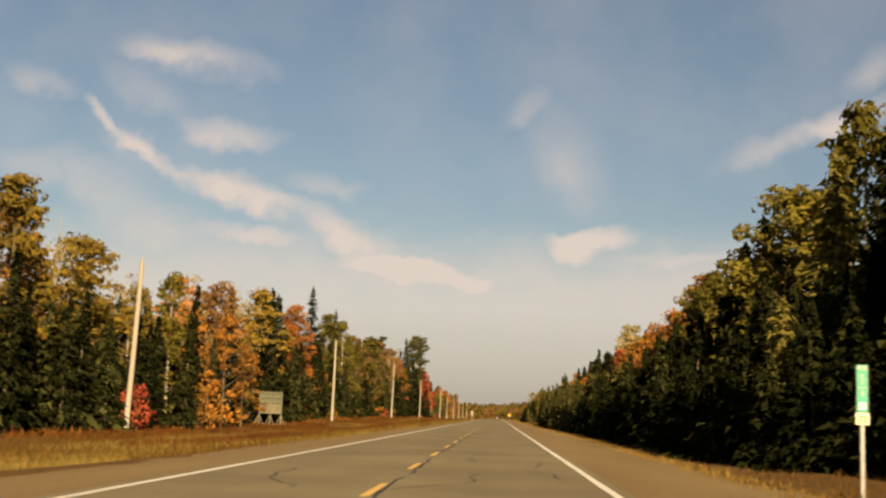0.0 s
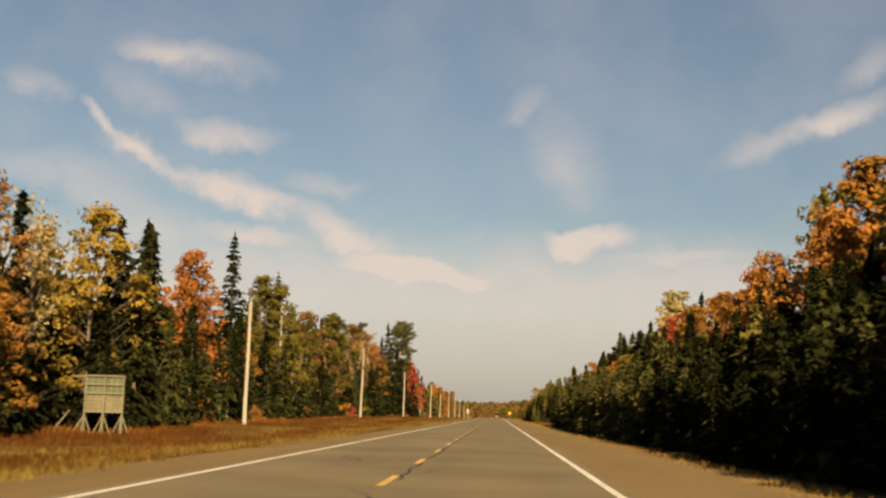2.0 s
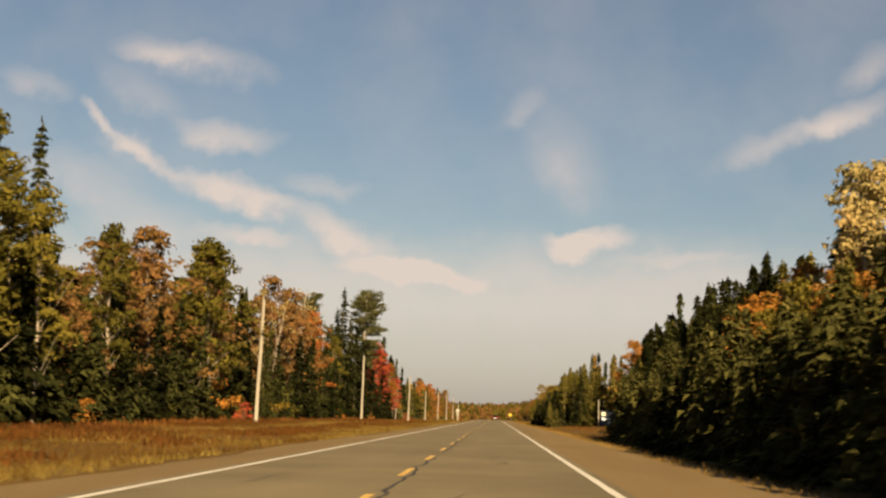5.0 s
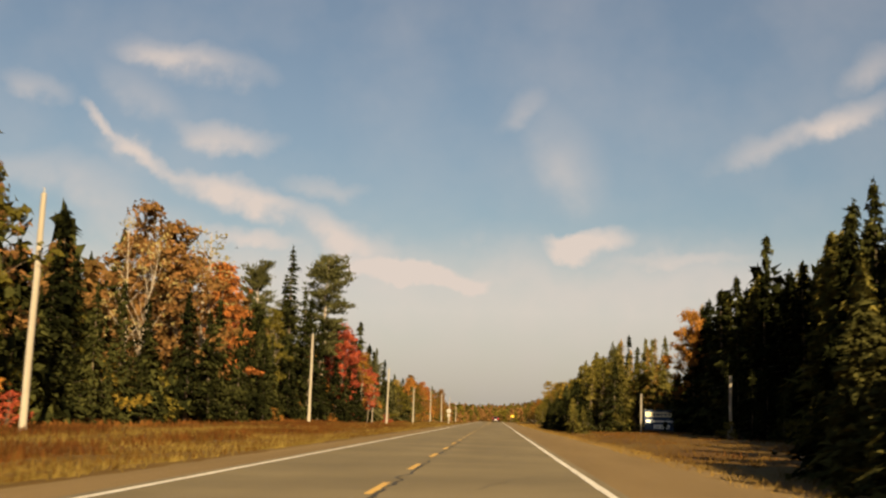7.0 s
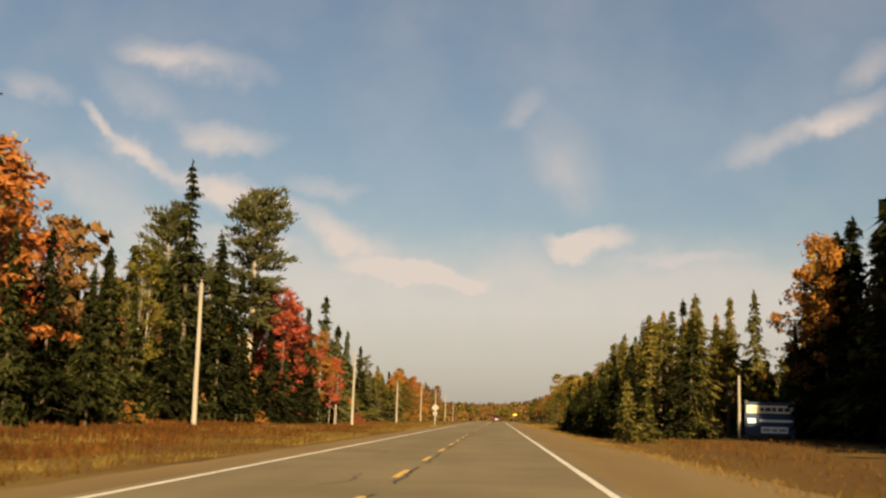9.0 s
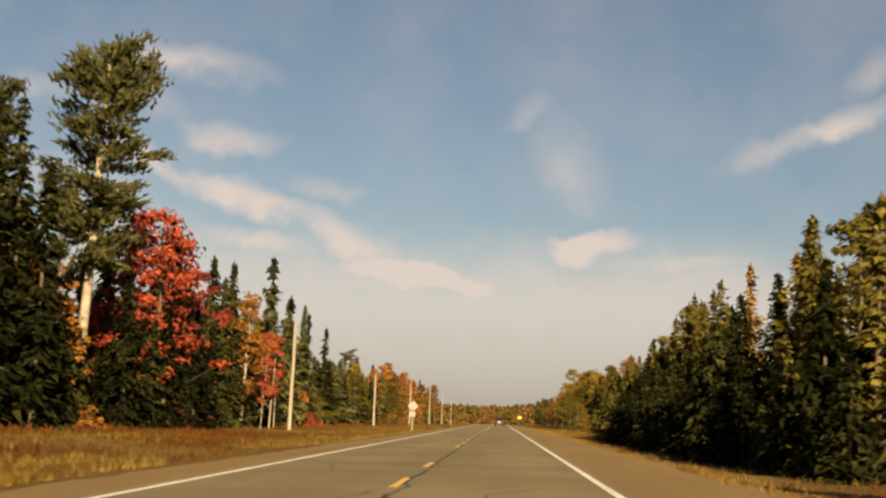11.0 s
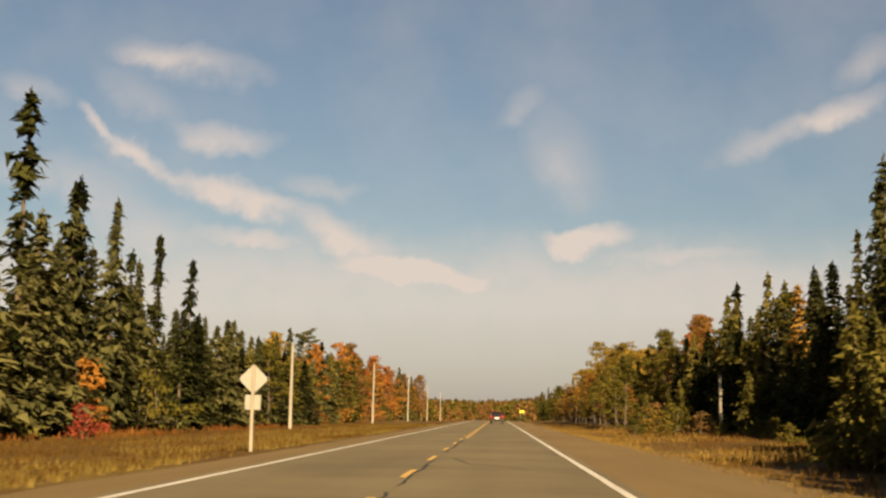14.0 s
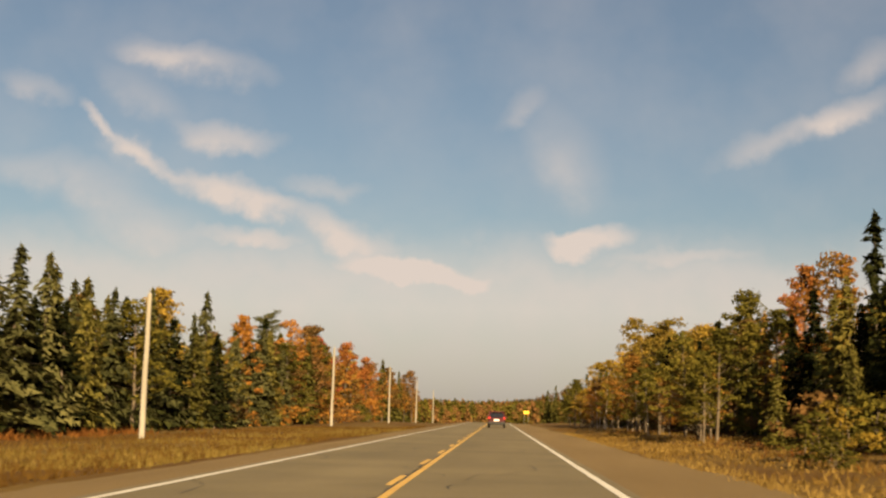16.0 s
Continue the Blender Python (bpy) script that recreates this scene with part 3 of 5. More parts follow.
# shapes: (maker, height it was made at); colours come from the crown's material
SHAPES = {
    "spruce": [(lambda i=i: spruce(100 + i, 13, 2.2 + 0.25 * (i % 3), 0.06 + 0.05 * (i % 3), 0.44, 9, 11, power=0.95, fine=1.1), 13) for i in range(5)],
    "tall": [(lambda i=i: spruce(170 + i, 19, 2.9 + 0.3 * i, 0.05, 0.62, 9, 19, clumpy=0.3, power=0.85, fine=0.95), 19) for i in range(2)],
    # dense is a spruce too, with more and smaller sprays
    "dense": [(lambda i=i: spruce(150 + i, 11, 2.0 + 0.2 * (i % 3), 0.03, 0.36, 10, 14, power=0.9, fine=0.72), 11) for i in range(3)],
    "thin": [(lambda i=i: spruce(200 + i, 14, 0.95, 0.12, 0.34, 7, 8, clumpy=0.75, power=0.45), 14) for i in range(3)],
    "small": [(lambda i=i: spruce(300 + i, 5, 1.35 + 0.15 * i, 0.03, 0.27, 9, 8, power=0.85, fine=0.72), 5) for i in range(4)],
    "tamarack": [(lambda i=i: spruce(400 + i, 12, 1.6, 0.1, 0.40, 7, 9, clumpy=0.35, droop=0.15), 12) for i in range(3)],
    "pine": [(lambda i=i: white_pine(500 + i, 21, 0.40 + 0.06 * i), 21) for i in range(3)],
    "maple": [(lambda i=i: broadleaf(600 + i, 13, 5.9 + 0.5 * (i % 3), 0.20 + 0.09 * (i % 2), 92, 30, 0.30, 0.12), 13) for i in range(5)],
    "birch": [(lambda i=i: broadleaf(700 + i, 13, 4.4, 0.27, 84, 40, 0.27, 0.14, stems=1 + i % 2), 13) for i in range(3)],
    "bare": [(lambda i=i: broadleaf(800 + i, 13, 4.4, 0.40, 90, 12, 0.20, 0.55, stems=2), 13) for i in range(2)],
    "bush": [(lambda i=i: broadleaf(900 + i, 3, 2.8, 0.04, 34, 20, 0.24, 0.08, stems=3), 3) for i in range(3)],
    "willow": [(lambda i=i: broadleaf(950 + i, 12, 8.5, 0.16, 170, 40, 0.27, 0.08, stems=2, top=0.6), 12) for i in range(2)],
}
NAMES = {"spruce": "spruce_tree", "tall": "spruce_tree", "dense": "fir_tree", "thin": "black_spruce_tree", "small": "young_spruce_tree", "tamarack": "larch_tree", "pine": "pine_tree", "maple": "maple_tree", "birch": "birch_tree", "bare": "birch_tree", "bush": "shrub", "willow": "willow_tree"}
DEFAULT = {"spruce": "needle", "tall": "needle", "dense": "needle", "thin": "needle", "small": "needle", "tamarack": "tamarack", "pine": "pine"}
WORDS = {"olive": "olive-brown", "gold": "old-gold", "yellow": "golden yellow", "orange": "orange", "redorange": "orange-red", "red": "crimson", "brown": "faded brown", "pale": "pale straw-coloured", "needle": "shade-dark green", "lit_olive": "olive-green", "half_lit": "half-lit olive", "tamarack": "rusty gold", "pine": "grey-green"}
FORMS = {"tall": "very tall spruce with drooping {} boughs above the forest edge", "dense": "dense fir with {} boughs down to the verge grass", "spruce": "tall spruce with drooping {} boughs at the forest edge", "thin": "slender black spruce with clumped {} needles above the forest", "small": "young spruce with dense {} boughs beside the grass verge",
         "tamarack": "larch with {} needles among the spruces", "pine": "tall white pine with {} needle tufts and a bare trunk", "maple": "autumn maple with {} leaves at the forest edge",
         "birch": "slender birch with {} leaves and a pale trunk", "bare": "half-bare birch with sparse {} leaves", "bush": "low roadside shrub with {} leaves", "willow": "broad rounded willow with {} leaves beside the road"}
shape_cache, made_trees = {}, {}


def shape(kind, variant):
    key = (kind, variant)
    if key not in shape_cache:
        shape_cache[key] = SHAPES[kind][variant][0]()
    return shape_cache[key]


def tree(kind, x, y, h, colour="", wide=1.0, seed=0, lean=0.0):
    """Stands a tree of that kind and height on the ground."""
    if kind == "spruce" and h > 15.5:
        kind = "tall"
    colour = colour or DEFAULT[kind]
    variant = seed % len(SHAPES[kind])
    s = h / SHAPES[kind][variant][1]
    sway = Matrix.Rotation(radians(((seed * 13) % 7 - 3) * 0.6), 4, "X")
    m = pose(x, y, ground_z(x, y) - 0.05, 0, lean, 0) @ pose(0, 0, 0, 0, 0, (seed * 77) % 360) @ sway @ Matrix.Diagonal((s * wide, s * wide, s, 1))
    key = (kind, variant, colour)
    if key in made_trees:
        first = made_trees[key]
        return copy_thing(first, m @ Matrix.Diagonal((1 / first.scale[0], 1 / first.scale[1], 1 / first.scale[2], 1)))
    (tv, tf), (cv, cf) = shape(kind, variant)
    ob = thing(NAMES[kind], FORMS[kind].format(WORDS[colour]), "shrub" if kind == "bush" else "tree", m, "trees along the highway" if kind != "bush" else "shrubs on the verge")
    trunk = new("trunk", mesh_of("trunk", tv, tf, BIRCH if kind in ("birch", "bare", "pine") else BARK, True))
    crown = new("crown", mesh_of("crown", cv, cf, LEAVES[colour]))
    trunk.parent = crown.parent = ob
    made_trees[key] = ob
    return ob


# ---- the forest edge, stretch by stretch: kind, colour, then rows of (distance along, height, offset from the edge) ----
LEFT_EDGE, RIGHT_EDGE = -25.0, 19.0
LEFT_TREES = [
    ("spruce", "", [(98, 11.1, 0), (128, 13.5, 0), (130, 11.3, -1), (136, 14.0, 0), (139.4, 15.0, -1.3), (154, 16.8, -4.9), (192, 17.2, -1), (234, 15.2, -1.5), (243, 12.8, 0), (314.8, 20.6, 0.7)]),
    ("spruce", "pine", [(385, 14.2, -2), (409, 14.3, 0), (413, 14.2, 1), (422, 11.6, 0), (393, 9, 1.5), (401, 10, 2)]),
    ("spruce", "", [(363, 12.4, 0), (368, 12.2, -2), (375, 14.6, 1), (377, 15.2, -1), (322, 18, -1), (327, 17, 1), (331, 16, -2), (319, 15, 2.5), (325, 13, 3)]),
    ("spruce", "pine", [(442, 9.2, 0), (448, 9.4, 1), (455, 8.7, 0), (459, 8.6, 1), (464, 9.2, 2), (480, 8.8, 1), (496, 12.1, -2)]),
    ("spruce", "lit_olive", [(452, 8.2, 2), (462, 8.4, 0), (468, 8.0, 1), (507, 9, 0), (649, 13, 0), (690, 12, 0)]),
    ("thin", "", [(112, 12.2, 0), (404.2, 18.7, -1.1), (409, 14.8, 0), (430.5, 14.6, -1.1), (432.5, 12.9, 0.8), (420, 12, 0), (372, 13.5, -3), (525, 12, -2), (565, 13.2, -3)]),
    ("pine", "", [(346, 22.6, -9), (352, 17, -6), (606, 19.5, -17)]),
    ("maple", "gold", [(61, 12.6, 0), (73, 11.6, -1.5), (78, 11.8, -2), (58, 9, -1), (86, 9.8, -1)]),
    ("maple", "olive", [(180, 15.4, -1), (184, 14.2, -1), (223, 14.8, 1), (230, 12.5, -3)]),
    ("maple", "orange", [(64, 12.6, -2), (67.5, 10.6, -2), (94, 11.5, 0), (97, 8.5, 3), (100, 6.4, 4), (331.5, 9, 1), (497, 10, 1), (530, 12.4, 0)]),
    ("maple", "yellow", [(123, 13.3, 0), (119, 11.5, -2), (362.5, 8.6, 0.5), (472, 9.9, 0), (476, 9, -1), (588, 12, -1)]),
    ("maple", "redorange", [(148, 14, 0), (151.5, 13.4, -1), (275, 13.5, 2), (282, 14.6, 0), (584, 12.8, 0), (618, 12, 0)]),
    ("maple", "red", [(285, 13.2, -1), (342, 13.2, 2.2), (343.5, 14.0, 3.6), (347, 12.6, 3.0), (560, 12.2, -1)]),
    ("maple", "brown", [(107, 12.4, 0), (110, 11.6, -2), (201, 11.9, 0), (206, 12.4, -1), (213, 14.4, 0), (219, 13, -2), (231, 14.4, 0), (261, 16.5, 0), (265, 14.5, -2), (262, 15, 2), (270, 14, 0), (290, 12, 0), (572, 14.8, -3.5), (552, 13.2, -1), (600, 12, -1), (640, 12, -2), (666, 11.8, 0), (710, 12, 0), (740, 14, 0)]),
    ("birch", "olive", [(84, 10.5, 2), (178.5, 14.4, 2), (184, 12, 2), (223, 14.9, 2), (196, 12, 2), (302, 12, 1)]),
    ("bare", "pale", [(67, 11.8, -2), (113, 12.9, 0), (117, 12.2, -2), (272, 16.2, 1), (256, 14.5, 0), (278, 15, 0), (104, 12.6, -2), (87, 11, -2)]),
    ("birch", "red", [(376.5, 8.2, 4.2)]),
    ("birch", "orange", [(371.5, 11.4, 3)]),
    ("bush", "red", [(70, 2.2, 4), (398, 1.5, 5), (352, 2.0, 4), (344, 1.4, 5), (226, 1.8, 4)]),
    ("bush", "orange", [(91, 4.2, 3), (85, 2.6, 4), (142, 1.9, 3), (156, 1.6, 4), (190, 1.5, 3), (294, 1.7, 3), (330, 1.4, 4)]),
]
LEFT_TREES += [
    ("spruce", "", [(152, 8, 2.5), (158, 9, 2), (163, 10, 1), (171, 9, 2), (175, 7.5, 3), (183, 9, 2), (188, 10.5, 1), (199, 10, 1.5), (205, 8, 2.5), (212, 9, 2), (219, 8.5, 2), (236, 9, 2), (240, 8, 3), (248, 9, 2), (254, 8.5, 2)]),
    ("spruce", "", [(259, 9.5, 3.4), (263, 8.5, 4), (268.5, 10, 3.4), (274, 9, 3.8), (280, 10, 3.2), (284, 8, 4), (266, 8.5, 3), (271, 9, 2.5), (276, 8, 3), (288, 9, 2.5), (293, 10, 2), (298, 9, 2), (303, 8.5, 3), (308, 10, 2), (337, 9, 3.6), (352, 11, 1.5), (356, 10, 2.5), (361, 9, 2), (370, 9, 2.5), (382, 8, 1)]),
    # low near-black spruces that stand in for shade below the maples
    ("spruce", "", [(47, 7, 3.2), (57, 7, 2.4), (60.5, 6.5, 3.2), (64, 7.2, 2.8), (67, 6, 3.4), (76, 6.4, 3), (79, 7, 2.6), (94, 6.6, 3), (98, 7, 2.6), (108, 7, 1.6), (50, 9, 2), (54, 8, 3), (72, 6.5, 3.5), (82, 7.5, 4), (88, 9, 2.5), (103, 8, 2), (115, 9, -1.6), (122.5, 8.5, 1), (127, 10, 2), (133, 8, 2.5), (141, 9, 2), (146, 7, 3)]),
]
RIGHT_TREES = [
    ("spruce", "", [(78, 15, 0), (74, 13.6, 1), (118, 11.4, -0.5), (70, 15.5, 0.5), (178, 14.5, 2), (183, 12.6, 1), (223, 15, 2), (228, 13.4, 3), (219, 13.4, 0), (229, 12, 1), (236, 13.9, 0), (241, 12, 0), (251, 11.6, 0), (271, 13, 0), (216, 12, -2)]),
    ("spruce", "lit_olive", [(312, 11, 0), (368, 8.8, 0), (372, 9, 1), (378, 9.4, 0), (382, 10, -1), (414, 9.9, 0), (422, 10.6, 0), (428, 11.8, 0), (432, 10.5, -2), (438, 10.8, 0)]),
    ("spruce", "pine", [(404.5, 15.2, 3), (409.5, 16.6, 3), (413, 15.8, 4), (356, 13.6, 3), (400, 10.5, 1), (392, 10.8, 0), (418, 11, 1)]),
    ("thin", "", [(249, 15.2, 2.6), (277, 17.2, 3.4), (282, 14.4, 4), (339, 12.9, -1.6), (344, 11.6, 0), (464, 15, 4.8), (381, 12.5, 2), (388, 12, 0)]),
    ("tamarack", "", [(306, 13, 3), (311, 14.5, 4), (322, 11.4, 0), (328, 10.6, 0), (362, 13.8, 0), (341, 11, -1)]),
    ("tamarack", "lit_olive", [(318, 11, -1), (333, 10, -2), (345, 10.5, -2), (385, 12.4, -1), (391, 12, -2), (402, 11, -1)]),
    ("maple", "olive", [(63, 18, 0), (58, 17.4, 1), (88, 12, -3), (93, 11.4, -3.6), (91, 14.3, 0), (95, 13, -2), (120, 14.9, 0), (478, 11.2, 0), (486, 10.8, 1), (108, 13, 1)]),
    ("maple", "orange", [(114, 15, 0), (126, 10.3, -2), (137, 11, 0), (143, 10.6, 0), (150, 11, 1), (158, 12, 0), (202, 11.6, 0), (293, 12.2, 0), (298, 10.6, 0), (454, 11.1, 0), (164, 11.6, -1)]),
    ("maple", "orange", [(99, 11.4, -3), (105, 10.8, -4), (111, 11.2, -3.4), (119, 11, -4), (134, 10, -4), (146, 10.4, -4)]),
    ("maple", "redorange", [(124, 10.4, -4), (102, 9.6, -5)]),
    ("maple", "red", [(130, 9.6, -1), (166, 10.8, -3), (171, 12.2, -0.5), (174, 10, -2), (196, 9, -1), (155, 8.6, -1)]),
    ("maple", "redorange", [(471, 12.2, 2), (476, 11, 2.5), (192, 10, 0)]),
    ("birch", "pale", [(191, 15.2, 0.4), (195, 16.4, 2), (186, 13.8, 2)]),
    ("bare", "pale", [(106, 14, 0), (102, 13, 1)]),
    ("willow", "yellow", [(513, 11.9, -2.5), (524, 11.6, -1), (548, 12.6, 1), (614, 11.6, 0), (570, 11.6, 1), (592, 11, 0)]),
    ("maple", "yellow", [(85, 12.5, 1), (139, 9.8, -2), (497, 10.2, 0), (506, 10.6, 1), (520, 11, 2)]),
    ("bush", "olive", [(252.6, 1.5, -4.2), (225, 2.2, -6), (237, 1.6, -4), (420.5, 1.2, -5), (424.5, 1.4, -3.2), (258, 1.4, -3), (376, 1.6, -9), (391, 1.2, -7), (399, 1.3, -6), (406, 1.2, -5), (412, 1.1, -6), (428, 1.6, -5)]),
]
for dy, h in ((338.5, 6.6), (341.5, 7.6), (345.2, 7.0), (348.8, 8.2), (353, 7.4)):
    tree("spruce", -20.4, dy, h, "", 1.35, int(dy))
# coloured as sunlit young spruces in front of the dark edge
for dx, dy, h in ((7.9, 286.3, 2.6), (11.8, 295.6, 2.8), (7.2, 289.5, 3.4), (8.6, 306.3, 4.0), (7.4, 188.5, 2.9), (7.3, 190.8, 2.8), (9.2, 205.1, 5.2), (8.4, 199.0, 3.4)):
    tree("small", dx, dy, h, "lit_olive", 1.0, int(dy))
tree("thin", 9.6, 300.5, 7.4, "lit_olive", 1.3, 1)
# the black of this corner is partly in the needle colour
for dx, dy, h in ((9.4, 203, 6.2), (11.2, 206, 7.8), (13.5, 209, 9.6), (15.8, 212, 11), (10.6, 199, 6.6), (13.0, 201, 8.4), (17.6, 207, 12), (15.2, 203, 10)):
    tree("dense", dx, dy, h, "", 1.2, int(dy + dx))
tree("pine", -23.4, 334.5, 22.6, "", 1.1, 3, 2.6)
tree("spruce", -26.2, 167.2, 18.2, "", 1.25, 2)
count = 0
for edge, sign, stretch in ((LEFT_EDGE, 1, LEFT_TREES), (RIGHT_EDGE, 1, RIGHT_TREES)):
    for kind, colour, rows in stretch:
        for y, h, off in rows:
            count += 1
            x = edge + sign * off
            tree(kind, x, y, h - ground_z(x, y), colour, 0.9 + 0.05 * (count * 7 % 6), count)

LEFT_FILL = ([40, 110, 150, 200, 260, 320, 350, 380, 410, 440, 500, 550, 780], [9.5, 9.5, 11, 10.5, 12.5, 13, 12.5, 11.5, 10.8, 8.6, 8.6, 10.5, 10.5])
RIGHT_FILL = ([-60, 62, 82, 92, 130, 180, 240, 300, 340, 390, 440, 480, 540, 780], [15, 14, 12, 8.4, 7.8, 9.2, 10, 9.2, 8.8, 9.5, 8.6, 8.6, 10.5, 10])
RIGHT_FRONT = ([-60, 27, 36, 150, 190, 207, 215, 288, 297, 345, 372, 388, 440, 470, 480, 620], [9.8, 9.8, 6.9, 6.7, 7.0, 7.6, 13.0, 17.0, 7.2, 6.9, 8.6, 15.0, 15.6, 16, 13, 12])
rng = np.random.default_rng(77)


def pick(options):
    kinds, weights = zip(*[((k, c), w) for k, c, w in options])
    return kinds[rng.choice(len(kinds), p=np.array(weights) / sum(weights))]


def mixture(side, y):
    """What grows there, as (kind, colour, share)."""
    if side < 0:
        if y < 200:
            return [("spruce", "", 7), ("maple", "brown", 0.7), ("maple", "orange", 0.5), ("maple", "olive", 1.0), ("birch", "olive", 0.7)]
        if 345 < y < 372:
            return [("spruce", "", 6), ("spruce", "lit_olive", 1.0)]
        if y < 350:
            return [("spruce", "", 7), ("maple", "brown", 0.8), ("maple", "orange", 0.4), ("spruce", "lit_olive", 0.5), ("birch", "olive", 0.7)]
        if y < 520:
            return [("spruce", "", 3), ("spruce", "pine", 3.5), ("spruce", "lit_olive", 1), ("tamarack", "lit_olive", 1.2), ("maple", "olive", 0.6)]
        return [("maple", "brown", 2), ("maple", "orange", 1), ("spruce", "lit_olive", 1.6), ("maple", "olive", 1.4), ("tamarack", "", 1)]
    if y < 84:
        return [("spruce", "", 4), ("maple", "olive", 0.8), ("spruce", "lit_olive", 0.6)]
    if y < 200:
        return [("spruce", "", 1), ("maple", "olive", 1.0), ("maple", "orange", 1.2), ("maple", "yellow", 0.5), ("spruce", "lit_olive", 2.5)]
    if 296 < y <= 368:
        return [("spruce", "lit_olive", 2.5), ("tamarack", "lit_olive", 3.5), ("tamarack", "", 1.5), ("maple", "olive", 1.2)]
    if 368 < y < 450:
        return [("spruce", "", 2.6), ("spruce", "lit_olive", 1.2), ("spruce", "pine", 1.6), ("tamarack", "lit_olive", 1.5), ("tamarack", "", 0.8), ("maple", "olive", 1.2), ("maple", "brown", 1)]
    if y < 450:
        return [("spruce", "", 2.5 if y < 300 else 0.4), ("tamarack", "lit_olive", 2.4), ("spruce", "lit_olive", 3.2), ("tamarack", "", 0.9), ("maple", "olive", 0.7)]
    return [("maple", "olive", 2), ("maple", "yellow", 1), ("spruce", "", 1.6), ("spruce", "lit_olive", 0.6), ("maple", "brown", 1), ("tamarack", "", 0.7)]


# the row that closes the edge under the tall trees
y = 44.0
while y < 560:
    kind, colour = pick(mixture(-1, y))
    low, high = (0.55, 0.92) if y < 366 else (0.8, 1.12)
    h = np.interp(y, *LEFT_FILL) * rng.uniform(low, high)
    tree(kind, LEFT_EDGE + (rng.uniform(-4.0, 0.8) if y < 366 else rng.uniform(-1.5, 2.2)), y, h, colour, 1.1 if y < 366 else 1.4, int(rng.integers(1000)))
    y += rng.uniform(2.2, 4.4) * (1 + y / 700) if y < 366 else rng.uniform(1.7, 3.2)
# mostly the shaded needle colour, for the dark foot of the woods
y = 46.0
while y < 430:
    lit = "lit_olive" if rng.random() < (0.15 if y < 350 else 0.4) else ""
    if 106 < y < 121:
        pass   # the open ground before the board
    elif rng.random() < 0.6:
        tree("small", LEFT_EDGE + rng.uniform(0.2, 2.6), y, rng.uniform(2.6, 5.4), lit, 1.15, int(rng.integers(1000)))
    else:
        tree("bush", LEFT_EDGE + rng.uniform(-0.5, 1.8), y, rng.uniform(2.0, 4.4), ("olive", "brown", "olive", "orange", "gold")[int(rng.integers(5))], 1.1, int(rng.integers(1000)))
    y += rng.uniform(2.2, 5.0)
# the wall of crowns that keeps the verge's young spruces in the shade
y = 26.0
while y < 560:
    kind, colour = pick(mixture(1, y))
    front = np.interp(y, *RIGHT_FRONT)
    h = np.interp(y, *RIGHT_FILL) * rng.uniform(0.86, 1.06)
    if not 196 < y < 297 and not (297 <= y < 362 and rng.random() < 0.65):
        x = rng.uniform(min(max(front + 4.0, 13.2), 17.0), min(max(front + 6.0, 15.6), 18.6))
        tree(kind, x, y, h * (0.35 + 0.65 * x / 18), colour, 1.3, int(rng.integers(1000)))
    y += rng.uniform(1.9, 3.2) * (1 + y / 600)
# nearly half take the lit needle colour, as if sun reached them
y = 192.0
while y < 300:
    tree("spruce", rng.uniform(19.6, 21.4), y, rng.uniform(10.8, 13.2), "lit_olive" if rng.random() < 0.45 else "", 1.35, int(rng.integers(1000)))
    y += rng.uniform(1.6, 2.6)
# near-black needle colour carries the shade of this near wall
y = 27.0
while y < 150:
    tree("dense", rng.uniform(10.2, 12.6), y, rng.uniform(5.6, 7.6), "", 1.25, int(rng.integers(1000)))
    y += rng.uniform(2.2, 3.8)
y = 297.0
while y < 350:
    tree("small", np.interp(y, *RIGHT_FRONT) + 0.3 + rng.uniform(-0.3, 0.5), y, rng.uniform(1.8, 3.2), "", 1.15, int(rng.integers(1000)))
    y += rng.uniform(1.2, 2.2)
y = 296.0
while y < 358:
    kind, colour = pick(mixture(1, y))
    # dimmer needle colours here deepen the dark foot of the row
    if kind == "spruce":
        kind, colour = "dense", ("half_lit", "lit_olive", "", "")[int(rng.integers(4))]
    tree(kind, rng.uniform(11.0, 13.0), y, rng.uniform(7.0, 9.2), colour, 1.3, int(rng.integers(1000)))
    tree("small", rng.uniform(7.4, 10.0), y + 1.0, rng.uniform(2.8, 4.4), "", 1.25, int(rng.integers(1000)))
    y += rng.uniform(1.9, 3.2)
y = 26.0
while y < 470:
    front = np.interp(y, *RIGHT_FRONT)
    # which trees look sunlit or shaded is set by needle colour here
    lit = "lit_olive" if rng.random() < (0.10 if y < 100 else 0.6 if y < 180 else 0.0 if y < 352 else 0.7) else ""
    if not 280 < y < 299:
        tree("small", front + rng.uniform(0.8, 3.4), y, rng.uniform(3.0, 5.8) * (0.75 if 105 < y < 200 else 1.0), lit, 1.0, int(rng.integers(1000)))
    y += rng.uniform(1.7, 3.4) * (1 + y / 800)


y = 446.0
while y < 560:
    tree(("maple", "birch", "maple")[int(rng.integers(3))], rng.uniform(9.6, 12.4), y, rng.uniform(3.6, 6.2), ("olive", "brown", "gold", "orange", "olive")[int(rng.integers(5))], 1.35, int(rng.integers(1000)))
    y += rng.uniform(2.0, 3.4)
